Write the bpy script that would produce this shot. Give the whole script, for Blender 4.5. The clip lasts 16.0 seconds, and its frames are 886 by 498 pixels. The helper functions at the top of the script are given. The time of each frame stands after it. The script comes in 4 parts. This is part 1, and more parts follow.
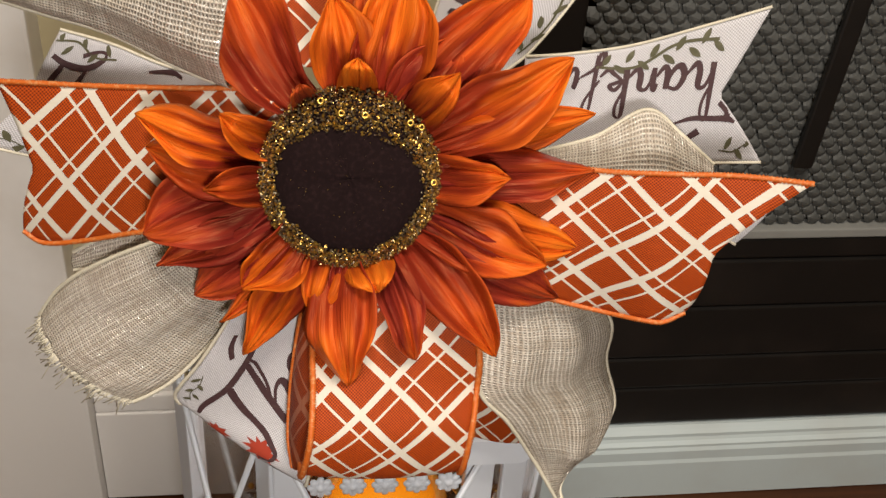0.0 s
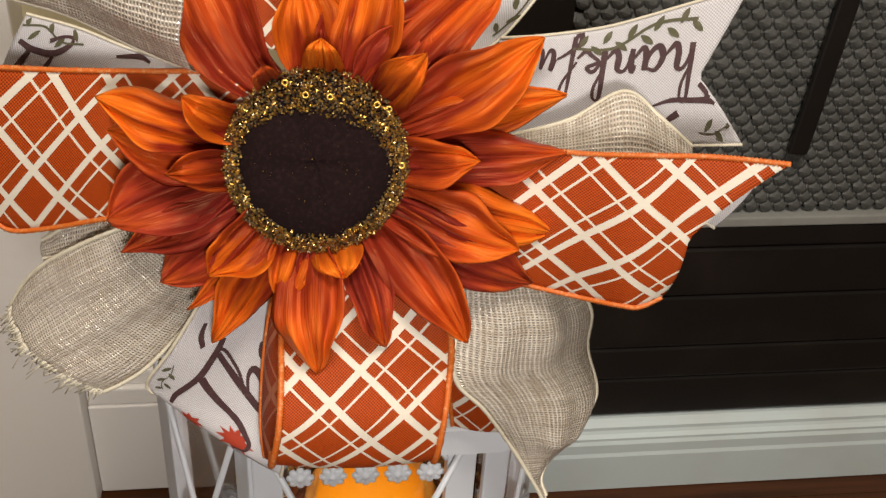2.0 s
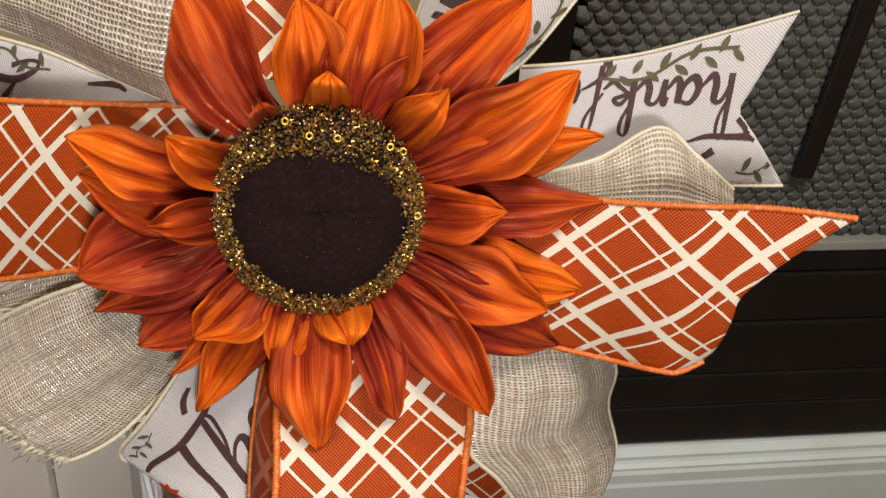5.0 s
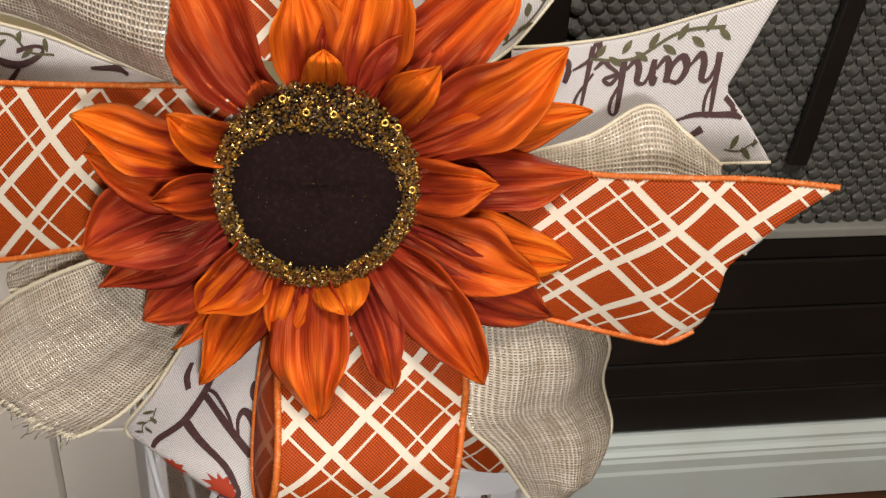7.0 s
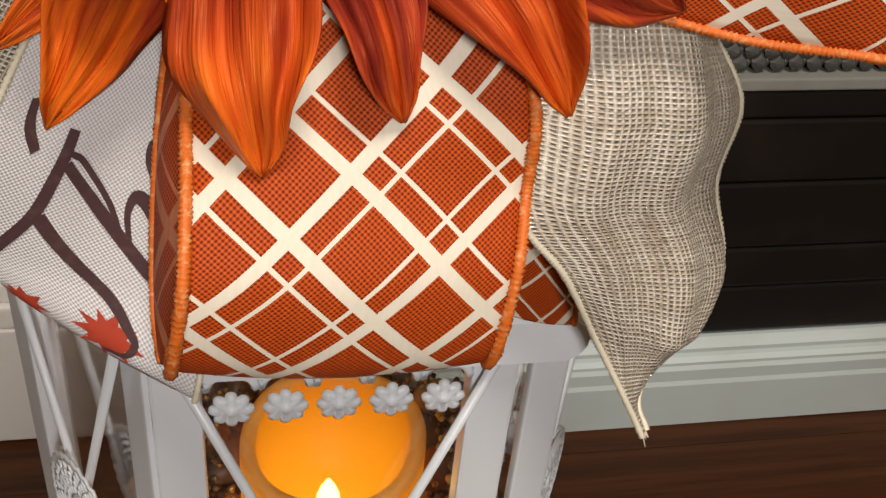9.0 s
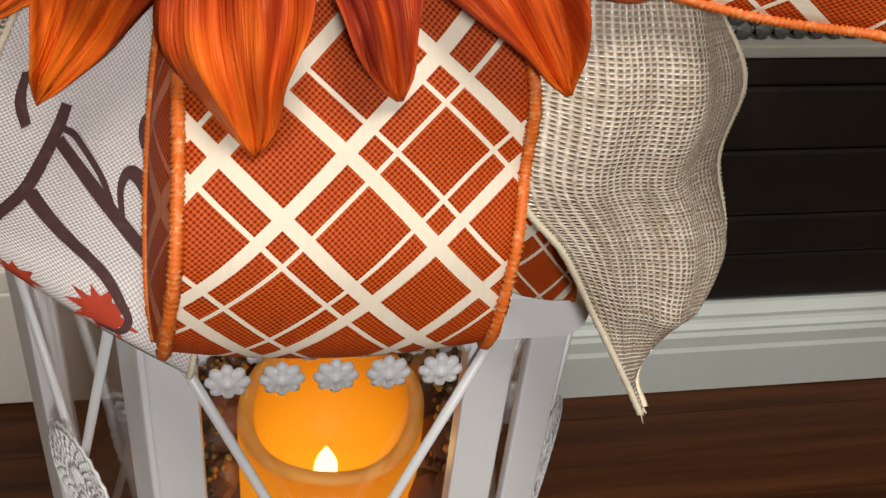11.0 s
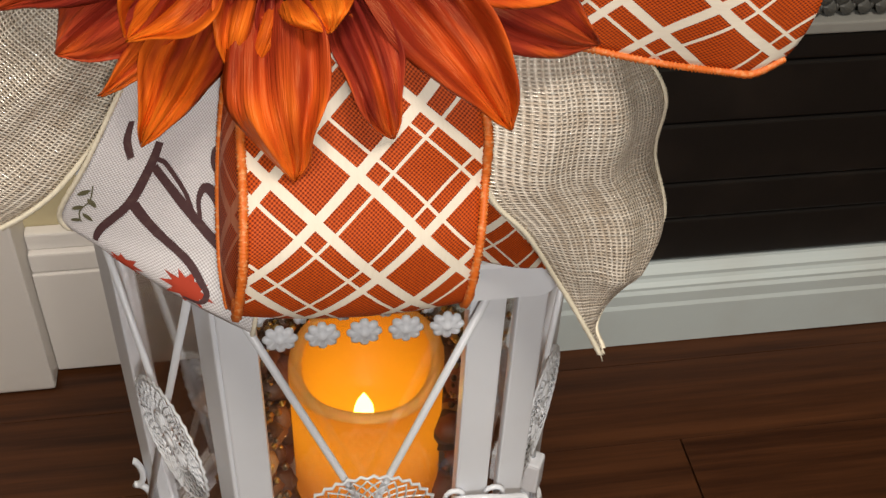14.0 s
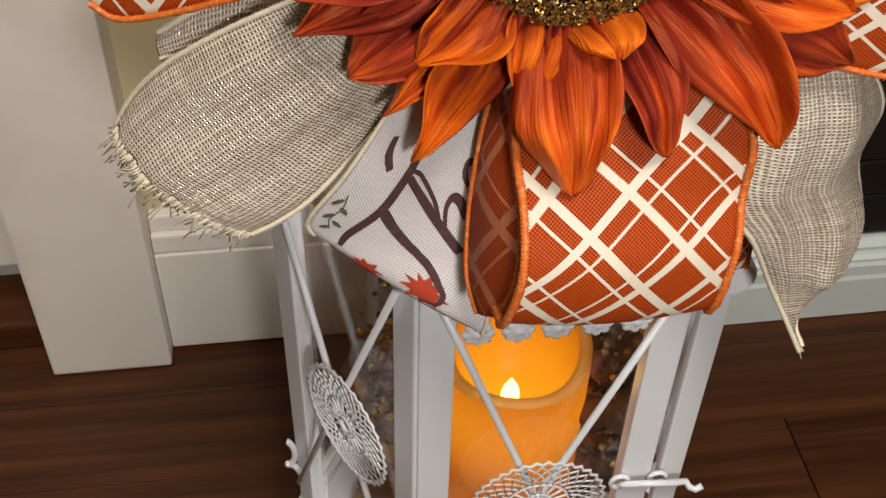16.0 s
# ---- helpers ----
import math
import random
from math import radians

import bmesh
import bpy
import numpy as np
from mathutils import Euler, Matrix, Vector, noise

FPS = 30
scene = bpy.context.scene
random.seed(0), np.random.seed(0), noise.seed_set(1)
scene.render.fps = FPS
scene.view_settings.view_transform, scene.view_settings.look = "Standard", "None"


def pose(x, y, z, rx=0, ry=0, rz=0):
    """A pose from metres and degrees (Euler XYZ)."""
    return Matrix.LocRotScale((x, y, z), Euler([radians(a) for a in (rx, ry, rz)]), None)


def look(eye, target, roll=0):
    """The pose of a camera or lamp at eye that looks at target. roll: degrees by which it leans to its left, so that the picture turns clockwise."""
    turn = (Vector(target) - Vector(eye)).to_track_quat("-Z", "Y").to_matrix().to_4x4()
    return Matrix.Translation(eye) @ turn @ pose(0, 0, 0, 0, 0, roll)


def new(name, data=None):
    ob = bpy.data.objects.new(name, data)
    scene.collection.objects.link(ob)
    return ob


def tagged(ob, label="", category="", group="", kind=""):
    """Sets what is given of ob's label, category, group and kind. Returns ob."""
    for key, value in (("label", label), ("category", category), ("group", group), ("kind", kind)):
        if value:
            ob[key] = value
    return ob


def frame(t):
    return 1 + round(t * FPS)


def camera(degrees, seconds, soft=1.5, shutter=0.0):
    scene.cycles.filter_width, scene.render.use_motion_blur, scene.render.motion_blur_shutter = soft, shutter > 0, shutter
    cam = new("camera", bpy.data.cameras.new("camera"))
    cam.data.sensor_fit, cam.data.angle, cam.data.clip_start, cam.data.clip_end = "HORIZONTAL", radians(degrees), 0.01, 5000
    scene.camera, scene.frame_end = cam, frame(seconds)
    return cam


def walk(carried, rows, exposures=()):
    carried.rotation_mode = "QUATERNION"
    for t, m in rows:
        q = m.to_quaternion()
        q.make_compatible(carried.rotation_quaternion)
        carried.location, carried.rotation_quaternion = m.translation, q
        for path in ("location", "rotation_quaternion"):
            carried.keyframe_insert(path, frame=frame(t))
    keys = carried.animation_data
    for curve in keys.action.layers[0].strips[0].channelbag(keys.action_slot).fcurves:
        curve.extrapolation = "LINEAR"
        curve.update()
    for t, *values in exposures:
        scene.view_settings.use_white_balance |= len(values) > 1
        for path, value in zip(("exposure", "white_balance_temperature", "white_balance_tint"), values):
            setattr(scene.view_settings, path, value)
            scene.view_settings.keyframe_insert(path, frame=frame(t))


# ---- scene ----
cam = camera(43.00, 16.0, soft=1.45)
PATH = [
    (0, (0.0399, 0.0295, 0.8262), (0.1747, 0.8349, 0.2490), 4.43),
    (0.5, (0.0456, 0.0293, 0.8264), (0.1788, 0.8359, 0.2504), 4.18),
    (1, (0.0476, 0.0299, 0.8286), (0.1778, 0.8362, 0.2516), 3.96),
    (1.5, (0.0544, 0.0306, 0.8252), (0.1816, 0.8355, 0.2456), 3.78),
    (2, (0.0561, 0.0322, 0.8195), (0.1816, 0.8355, 0.2374), 3.73),
    (2.5, (0.0509, 0.0350, 0.8170), (0.1771, 0.8375, 0.2337), 3.93),
    (3, (0.0471, 0.0525, 0.8156), (0.1815, 0.8542, 0.2331), 4.44),
    (3.5, (0.0409, 0.0714, 0.8105), (0.1848, 0.8719, 0.2287), 4.98),
    (4, (0.0404, 0.0839, 0.8064), (0.1946, 0.8834, 0.2258), 5.39),
    (4.2, (0.0412, 0.0874, 0.8046), (0.1981, 0.8849, 0.2220), 5.51),
    (6.5, (0.0459, 0.0787, 0.8065), (0.2039, 0.8821, 0.2324), 5.13),
    (7, (0.0453, 0.0722, 0.8034), (0.2007, 0.8733, 0.2253), 4.66),
    (7.5, (0.0451, 0.0794, 0.7841), (0.2031, 0.8749, 0.1991), 4.31),
    (8, (0.0509, 0.1122, 0.7417), (0.2214, 0.8992, 0.1488), 4.21),
    (8.5, (0.0533, 0.1452, 0.6969), (0.2305, 0.9181, 0.0930), 5.16),
    (9, (0.0556, 0.1821, 0.6486), (0.2388, 0.9527, 0.0338), 6.04),
    (9.2, (0.0560, 0.1914, 0.6417), (0.2461, 0.9594, 0.0258), 6.45),
    (11.3, (0.0576, 0.1840, 0.6501), (0.2347, 0.9288, 0.0068), 6.34),
    (11.5, (0.0586, 0.1805, 0.6510), (0.2327, 0.9244, 0.0058), 6.05),
    (12, (0.0599, 0.1657, 0.6675), (0.2270, 0.9072, 0.0176), 5.66),
    (12.5, (0.0605, 0.1511, 0.6811), (0.2217, 0.8900, 0.0269), 5.22),
    (13, (0.0592, 0.1424, 0.6897), (0.2135, 0.8773, 0.0293), 4.53),
    (13.5, (0.0542, 0.1304, 0.7058), (0.2015, 0.8615, 0.0397), 3.60),
    (14, (0.0564, 0.1220, 0.7146), (0.1977, 0.8511, 0.0449), 2.97),
    (14.5, (0.0412, 0.1138, 0.7216), (0.1683, 0.8429, 0.0490), 2.19),
    (15, (0.0215, 0.1188, 0.7287), (0.1384, 0.8483, 0.0548), 1.66),
    (15.5, (0.0034, 0.1297, 0.7225), (0.1177, 0.8502, 0.0386), 1.51),
    (16, (-0.0098, 0.1294, 0.7323), (0.1046, 0.8413, 0.0394), 1.87),
]
walk(cam, [(t, look(eye, target, roll)) for t, eye, target, roll in PATH], [(0.0, 0.0), (16.0, 0.0)])

# ---- world and light ----
world = bpy.data.worlds.new("room_air")
scene.world = world
world.use_nodes = True
world.node_tree.nodes["Background"].inputs[0].default_value = (1.0, 0.93, 0.84, 1)
world.node_tree.nodes["Background"].inputs[1].default_value = 0.16


def area_lamp(name, eye, target, size, power, colour):
    data = bpy.data.lights.new(name, "AREA")
    data.shape, data.size, data.energy, data.color = "DISK", size, power, colour
    ob = new(name, data)
    ob.matrix_world = look(eye, target)
    return ob


# added unseen lamps: a key from the camera side, a fill from overhead
area_lamp("camera_side_lamp", (0.075, -0.24, 0.84), (0.085, 0.6, 0.36), 0.09, 3.35, (1.0, 0.95, 0.90))
area_lamp("overhead_fill_light", (0.15, -0.5, 2.3), (0.15, 0.5, 0.0), 0.6, 32.0, (1.0, 0.90, 0.78))


# ---- materials ----
def material(name, colour=(0.5, 0.5, 0.5), rough=0.5, metal=0.0):
    m = bpy.data.materials.new(name)
    m.use_nodes = True
    b = m.node_tree.nodes["Principled BSDF"]
    b.inputs["Base Color"].default_value = (*colour, 1)
    b.inputs["Roughness"].default_value = rough
    b.inputs["Metallic"].default_value = metal
    return m, m.node_tree, b


def node(nt, kind, **values):
    n = nt.nodes.new(kind)
    for k, val in values.items():
        if k == "operation":
            n.operation = val
        elif k == "data_type":
            n.data_type = val
        elif k == "blend_type":
            n.blend_type = val
    return n


def math_node(nt, op, a, b=None, c=None):
    n = node(nt, "ShaderNodeMath", operation=op)
    for i, val in enumerate((a, b, c)):
        if val is None:
            continue
        if isinstance(val, (int, float)):
            n.inputs[i].default_value = val
        else:
            nt.links.new(val, n.inputs[i])
    return n.outputs[0]


def mix(nt, factor, a, b, blend="MIX"):
    n = node(nt, "ShaderNodeMix", data_type="RGBA", blend_type=blend)
    if isinstance(factor, (int, float)):
        n.inputs[0].default_value = factor
    else:
        nt.links.new(factor, n.inputs[0])
    for i, val in ((6, a), (7, b)):
        if isinstance(val, tuple):
            n.inputs[i].default_value = (*val, 1)
        else:
            nt.links.new(val, n.inputs[i])
    return n.outputs[2]


def noise_tex(nt, vector, scale, detail=3.0, rough=0.55):
    n = node(nt, "ShaderNodeTexNoise")
    n.inputs["Scale"].default_value, n.inputs["Detail"].default_value, n.inputs["Roughness"].default_value = scale, detail, rough
    if vector is not None:
        nt.links.new(vector, n.inputs["Vector"])
    return n.outputs["Fac"]


def stretched(nt, source, scale):
    n = node(nt, "ShaderNodeMapping")
    n.inputs["Scale"].default_value = scale
    nt.links.new(source, n.inputs["Vector"])
    return n.outputs[0]


def coords(nt, which):
    return nt.nodes.new("ShaderNodeTexCoord").outputs[which]


def ramp(nt, fac, stops):
    n = node(nt, "ShaderNodeValToRGB")
    while len(n.color_ramp.elements) < len(stops):
        n.color_ramp.elements.new(0.5)
    for e, (p, c) in zip(n.color_ramp.elements, stops):
        e.position, e.color = p, (*c, 1)
    nt.links.new(fac, n.inputs[0])
    return n.outputs[0]


def bump(nt, b, height, strength=0.3, distance=0.001):
    n = node(nt, "ShaderNodeBump")
    n.inputs["Strength"].default_value, n.inputs["Distance"].default_value = strength, distance
    nt.links.new(height, n.inputs["Height"])
    nt.links.new(n.outputs[0], b.inputs["Normal"])


def weave(nt, pitch):
    """Heights of a plain weave over UV in metres, the two thread waves and the UV parts."""
    sep = nt.nodes.new("ShaderNodeSeparateXYZ")
    nt.links.new(coords(nt, "UV"), sep.inputs[0])
    u, v = sep.outputs[0], sep.outputs[1]
    k = 2 * math.pi / pitch
    a = math_node(nt, "SINE", math_node(nt, "MULTIPLY", u, k))
    b = math_node(nt, "SINE", math_node(nt, "MULTIPLY", v, k))
    return u, v, a, b, math_node(nt, "MULTIPLY", a, b)


def plaid_material(name="printed_plaid_cloth", lo=(0.64, 0.57, 0.46), hi=(0.74, 0.68, 0.58)):
    m, nt, b = material(name, rough=0.62)
    u, v, wa, wb, w = weave(nt, 0.0013)
    mask = None
    for sign in ("ADD", "SUBTRACT"):
        c = math_node(nt, "MULTIPLY", math_node(nt, sign, u, v), 0.7071)
        for centre, half in ((0.0, 0.00148), (0.0170, 0.00148), (0.0240, 0.00052), (0.0381, 0.00052)):
            d = math_node(nt, "ABSOLUTE", math_node(nt, "WRAP", math_node(nt, "SUBTRACT", c, centre), 0.0222, -0.0222))
            hit = math_node(nt, "LESS_THAN", d, half)
            mask = hit if mask is None else math_node(nt, "MAXIMUM", mask, hit)
    fibre = noise_tex(nt, stretched(nt, coords(nt, "UV"), (900, 160, 1)), 1.0)
    cloth = mix(nt, fibre, (0.42, 0.055, 0.004), (0.66, 0.105, 0.008))
    cloth = mix(nt, math_node(nt, "MULTIPLY_ADD", w, 0.62, 0.42), cloth, (0.11, 0.010, 0.004))
    paint = mix(nt, fibre, lo, hi)
    nt.links.new(mix(nt, mask, cloth, paint), b.inputs["Base Color"])
    bump(nt, b, math_node(nt, "MAXIMUM", w, math_node(nt, "MULTIPLY", mask, 0.8)), 0.55, 0.0003)
    b.inputs["Specular IOR Level"].default_value = 0.18
    return m


def white_material():
    m, nt, b = material("woven_white_cloth", rough=0.75)
    u, v, wa, wb, w = weave(nt, 0.00125)
    fibre = noise_tex(nt, stretched(nt, coords(nt, "UV"), (120, 900, 1)), 1.0)
    cloth = mix(nt, fibre, (0.70, 0.68, 0.69), (0.84, 0.82, 0.83))
    cloth = mix(nt, math_node(nt, "MULTIPLY_ADD", w, 0.60, 0.36), cloth, (0.36, 0.33, 0.34))
    nt.links.new(cloth, b.inputs["Base Color"])
    bump(nt, b, w, 0.4, 0.0003)
    return m


def burlap_material():
    m, nt, b = material("metallic_burlap", rough=0.5)
    warp = noise_tex(nt, stretched(nt, coords(nt, "UV"), (60, 60, 1)), 1.0, 2.0)
    sep = nt.nodes.new("ShaderNodeSeparateXYZ")
    nt.links.new(coords(nt, "UV"), sep.inputs[0])
    k = 2 * math.pi / 0.00138
    shift = math_node(nt, "MULTIPLY", warp, 6.0)
    a = math_node(nt, "SINE", math_node(nt, "ADD", math_node(nt, "MULTIPLY", sep.outputs[0], k), shift))
    c = math_node(nt, "SINE", math_node(nt, "SUBTRACT", math_node(nt, "MULTIPLY", sep.outputs[1], k), shift))
    uneven = noise_tex(nt, stretched(nt, coords(nt, "UV"), (520, 520, 1)), 1.0, 2.0)
    top = math_node(nt, "ADD", math_node(nt, "MAXIMUM", a, c), math_node(nt, "MULTIPLY_ADD", uneven, 1.3, -0.65))
    fibre = noise_tex(nt, stretched(nt, coords(nt, "UV"), (700, 260, 1)), 1.0)
    thread = mix(nt, fibre, (0.66, 0.58, 0.48), (0.95, 0.87, 0.76))
    glint = noise_tex(nt, stretched(nt, coords(nt, "UV"), (620, 900, 1)), 1.0, 1.0)
    spark = math_node(nt, "GREATER_THAN", glint, 0.560)
    # metallic flecks; their glint is also painted in as a pale colour
    thread = mix(nt, spark, thread, (0.98, 0.93, 0.84))
    along = noise_tex(nt, stretched(nt, coords(nt, "UV"), (700, 25, 1)), 1.0, 1.0)
    over = noise_tex(nt, stretched(nt, coords(nt, "UV"), (25, 700, 1)), 1.0, 1.0)
    slub = ramp(nt, math_node(nt, "MULTIPLY", math_node(nt, "ADD", along, over), 0.5), ((0.36, (0.62, 0.56, 0.50)), (0.60, (1, 1, 1))))
    thread = mix(nt, 1.0, thread, slub, "MULTIPLY")
    hole = math_node(nt, "LESS_THAN", top, -0.28)
    # gaps between threads are darkened in the colour, standing in for shade
    nt.links.new(mix(nt, math_node(nt, "LESS_THAN", top, -0.08), thread, (0.46, 0.39, 0.31)), b.inputs["Base Color"])
    nt.links.new(math_node(nt, "MULTIPLY", spark, 0.40), b.inputs["Metallic"])
    nt.links.new(math_node(nt, "SUBTRACT", 0.68, math_node(nt, "MULTIPLY", spark, 0.38)), b.inputs["Roughness"])
    nt.links.new(math_node(nt, "SUBTRACT", 1.0, math_node(nt, "MULTIPLY", hole, 0.12)), b.inputs["Alpha"])
    bump(nt, b, top, 0.9, 0.0004)
    return m


def petal_material(name, root, body, tip):
    m, nt, b = material(name, rough=0.40)
    uv = coords(nt, "UV")
    sep = nt.nodes.new("ShaderNodeSeparateXYZ")
    nt.links.new(uv, sep.inputs[0])
    info = nt.nodes.new("ShaderNodeObjectInfo")
    shifted = nt.nodes.new("ShaderNodeVectorMath")
    shifted.operation = "ADD"
    nt.links.new(uv, shifted.inputs[0])
    nt.links.new(info.outputs["Random"], shifted.inputs[1])
    streak = noise_tex(nt, stretched(nt, shifted.outputs[0], (6, 0.8, 1)), 1.0, 4.0)
    broad = noise_tex(nt, stretched(nt, shifted.outputs[0], (4, 2.0, 1)), 1.0, 2.0)
    along = math_node(nt, "ADD", sep.outputs[1], math_node(nt, "MULTIPLY_ADD", broad, 1.3, -0.65))
    base = ramp(nt, along, ((0.40, root), (0.70, body), (1.0, tip)))
    dark = mix(nt, 0.24, base, (0.085, 0.006, 0.004))
    col = mix(nt, ramp(nt, streak, ((0.32, (0, 0, 0)), (0.62, (1, 1, 1)))), dark, base)
    col = mix(nt, math_node(nt, "MULTIPLY", info.outputs["Random"], 0.22), col, body)
    nt.links.new(col, b.inputs["Base Color"])
    b.inputs["Specular IOR Level"].default_value = 0.30
    b.inputs["Specular Tint"].default_value = (1.0, 0.60, 0.26, 1)
    fine = noise_tex(nt, stretched(nt, shifted.outputs[0], (46, 3, 1)), 1.0, 2.0)
    bump(nt, b, math_node(nt, "MULTIPLY_ADD", fine, 0.25, streak), 0.85, 0.0022)
    return m


def painted_material(name, colour, rough=0.45, dirt=(0.45, 0.38, 0.28), amount=0.25, scale=9.0):
    m, nt, b = material(name, rough=rough)
    ob = coords(nt, "Object")
    stain = ramp(nt, noise_tex(nt, ob, scale, 5.0), ((0.50, (0, 0, 0)), (0.78, (1, 1, 1))))
    nt.links.new(mix(nt, math_node(nt, "MULTIPLY", stain, amount), colour, dirt), b.inputs["Base Color"])
    bump(nt, b, noise_tex(nt, ob, 90.0, 3.0), 0.12, 0.001)
    return m


def wood_material(name, dark, light, rough):
    m, nt, b = material(name, rough=rough)
    ob = coords(nt, "Object")
    info = nt.nodes.new("ShaderNodeObjectInfo")
    shifted = nt.nodes.new("ShaderNodeVectorMath")
    shifted.operation = "ADD"
    nt.links.new(ob, shifted.inputs[0])
    nt.links.new(info.outputs["Random"], shifted.inputs[1])
    grain = noise_tex(nt, stretched(nt, shifted.outputs[0], (3.0, 70.0, 70.0)), 1.0, 6.0, 0.65)
    broad = noise_tex(nt, stretched(nt, shifted.outputs[0], (1.2, 9.0, 9.0)), 1.0, 3.0)
    col = mix(nt, ramp(nt, grain, ((0.35, (0, 0, 0)), (0.70, (1, 1, 1)))), dark, light)
    col = mix(nt, math_node(nt, "MULTIPLY", broad, 0.5), col, dark)
    nt.links.new(col, b.inputs["Base Color"])
    nt.links.new(math_node(nt, "MULTIPLY_ADD", grain, 0.25, rough - 0.1), b.inputs["Roughness"])
    b.inputs["Specular IOR Level"].default_value = 0.25
    bump(nt, b, grain, 0.25, 0.0015)
    return m


def speckled(name, colours, rough, metal):
    """Colour by loose piece, for heaps of beads and flakes."""
    m, nt, b = material(name, rough=rough, metal=metal)
    geo = nt.nodes.new("ShaderNodeNewGeometry")
    r = ramp(nt, geo.outputs["Random Per Island"], [(i / len(colours), c) for i, c in enumerate(colours)])
    nt.nodes[-1].color_ramp.interpolation = "CONSTANT"
    nt.links.new(r, b.inputs["Base Color"])
    return m


PLAID_BACK = plaid_material("plaid_cloth_reverse", (0.46, 0.12, 0.05), (0.58, 0.24, 0.14))
PLAID, WHITE, BURLAP = plaid_material(), white_material(), burlap_material()
EDGE_ORANGE = painted_material("orange_stitching", (0.60, 0.125, 0.010), 0.6, (0.75, 0.45, 0.2), 0.8, 700)
EDGE_CREAM = painted_material("cream_stitching", (0.72, 0.66, 0.52), 0.7, (0.5, 0.42, 0.3), 0.5, 500)
INK = painted_material("dark_brown_print", (0.065, 0.028, 0.030), 0.7, (0.12, 0.07, 0.06), 0.6, 400)
LEAF_INK = painted_material("olive_print", (0.10, 0.092, 0.045), 0.75, (0.20, 0.18, 0.11), 0.6, 300)
MAPLE_INK = painted_material("red_maple_print", (0.42, 0.045, 0.018), 0.75, (0.18, 0.02, 0.01), 0.7, 260)
PETAL = {
    "o": petal_material("orange_satin", (0.22, 0.018, 0.009), (0.68, 0.125, 0.010), (0.88, 0.210, 0.016)),
    "m": petal_material("rust_satin", (0.20, 0.017, 0.010), (0.50, 0.068, 0.012), (0.80, 0.165, 0.014)),
    "r": petal_material("wine_satin", (0.16, 0.014, 0.011), (0.33, 0.037, 0.017), (0.60, 0.100, 0.014)),
}
SEED = painted_material("brown_seed_plush", (0.010, 0.0045, 0.0045), 0.95, (0.030, 0.014, 0.014), 0.6, 600)
SEED.node_tree.nodes["Principled BSDF"].inputs["Specular IOR Level"].default_value = 0.12
GLITTER = speckled("gold_glitter", ((0.50, 0.30, 0.05), (0.17, 0.11, 0.045), (0.66, 0.45, 0.12), (0.09, 0.06, 0.035), (0.36, 0.20, 0.045), (0.26, 0.21, 0.13)), 0.30, 0.8)
WHITE_METAL = painted_material("white_enamel", (0.74, 0.77, 0.82), 0.32, (0.62, 0.58, 0.55), 0.2, 30)
WHITE_PAINT = painted_material("white_gloss_paint", (0.80, 0.77, 0.74), 0.38, (0.42, 0.34, 0.24), 0.35, 7)
TRIM_PAINT = painted_material("cool_white_paint", (0.66, 0.75, 0.76), 0.35, (0.50, 0.47, 0.42), 0.3, 8)
BEIGE = painted_material("beige_wall_paint", (0.52, 0.45, 0.28), 0.7, (0.42, 0.36, 0.22), 0.4, 12)
BLACK = painted_material("black_stove_enamel", (0.010, 0.0085, 0.0075), 0.44, (0.024, 0.018, 0.015), 0.7, 14)
SCALE = painted_material("grey_fish_scale_mesh", (0.095, 0.096, 0.090), 0.50, (0.035, 0.035, 0.032), 0.8, 60)
GREY_SILL = painted_material("grey_screen_rail", (0.30, 0.30, 0.28), 0.4, (0.18, 0.17, 0.16), 0.5, 20)
WOOD = wood_material("dark_stained_oak", (0.034, 0.0110, 0.0038), (0.120, 0.041, 0.0125), 0.42)
PINE = wood_material("pine_cone_brown", (0.06, 0.025, 0.012), (0.24, 0.11, 0.05), 0.6)


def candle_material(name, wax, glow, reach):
    """Wax with the lamp's glow painted in: emission brightest beside it, fading with distance."""
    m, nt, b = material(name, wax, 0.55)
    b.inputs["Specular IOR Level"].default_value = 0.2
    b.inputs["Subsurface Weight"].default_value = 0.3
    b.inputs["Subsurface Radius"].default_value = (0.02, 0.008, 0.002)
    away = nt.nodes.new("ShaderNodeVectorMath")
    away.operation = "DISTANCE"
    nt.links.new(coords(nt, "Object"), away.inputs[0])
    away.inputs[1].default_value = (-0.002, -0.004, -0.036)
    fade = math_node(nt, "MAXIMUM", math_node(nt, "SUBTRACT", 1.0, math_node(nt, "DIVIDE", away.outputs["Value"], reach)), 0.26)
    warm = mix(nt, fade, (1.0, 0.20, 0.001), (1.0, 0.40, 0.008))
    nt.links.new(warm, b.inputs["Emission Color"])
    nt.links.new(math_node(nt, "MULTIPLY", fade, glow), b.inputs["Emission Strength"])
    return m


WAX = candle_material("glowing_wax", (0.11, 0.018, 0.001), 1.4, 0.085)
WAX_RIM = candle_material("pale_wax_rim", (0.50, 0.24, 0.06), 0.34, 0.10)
FLAME, _nt, _b = material("led_flame", (1.0, 0.7, 0.2), 0.4)
_b.inputs["Emission Color"].default_value, _b.inputs["Emission Strength"].default_value = (1.0, 0.62, 0.12, 1), 8.0
GLASS, _nt, _b = material("clear_glass", (1, 1, 1), 0.02)
_b.inputs["Transmission Weight"].default_value, _b.inputs["IOR"].default_value = 1.0, 1.45


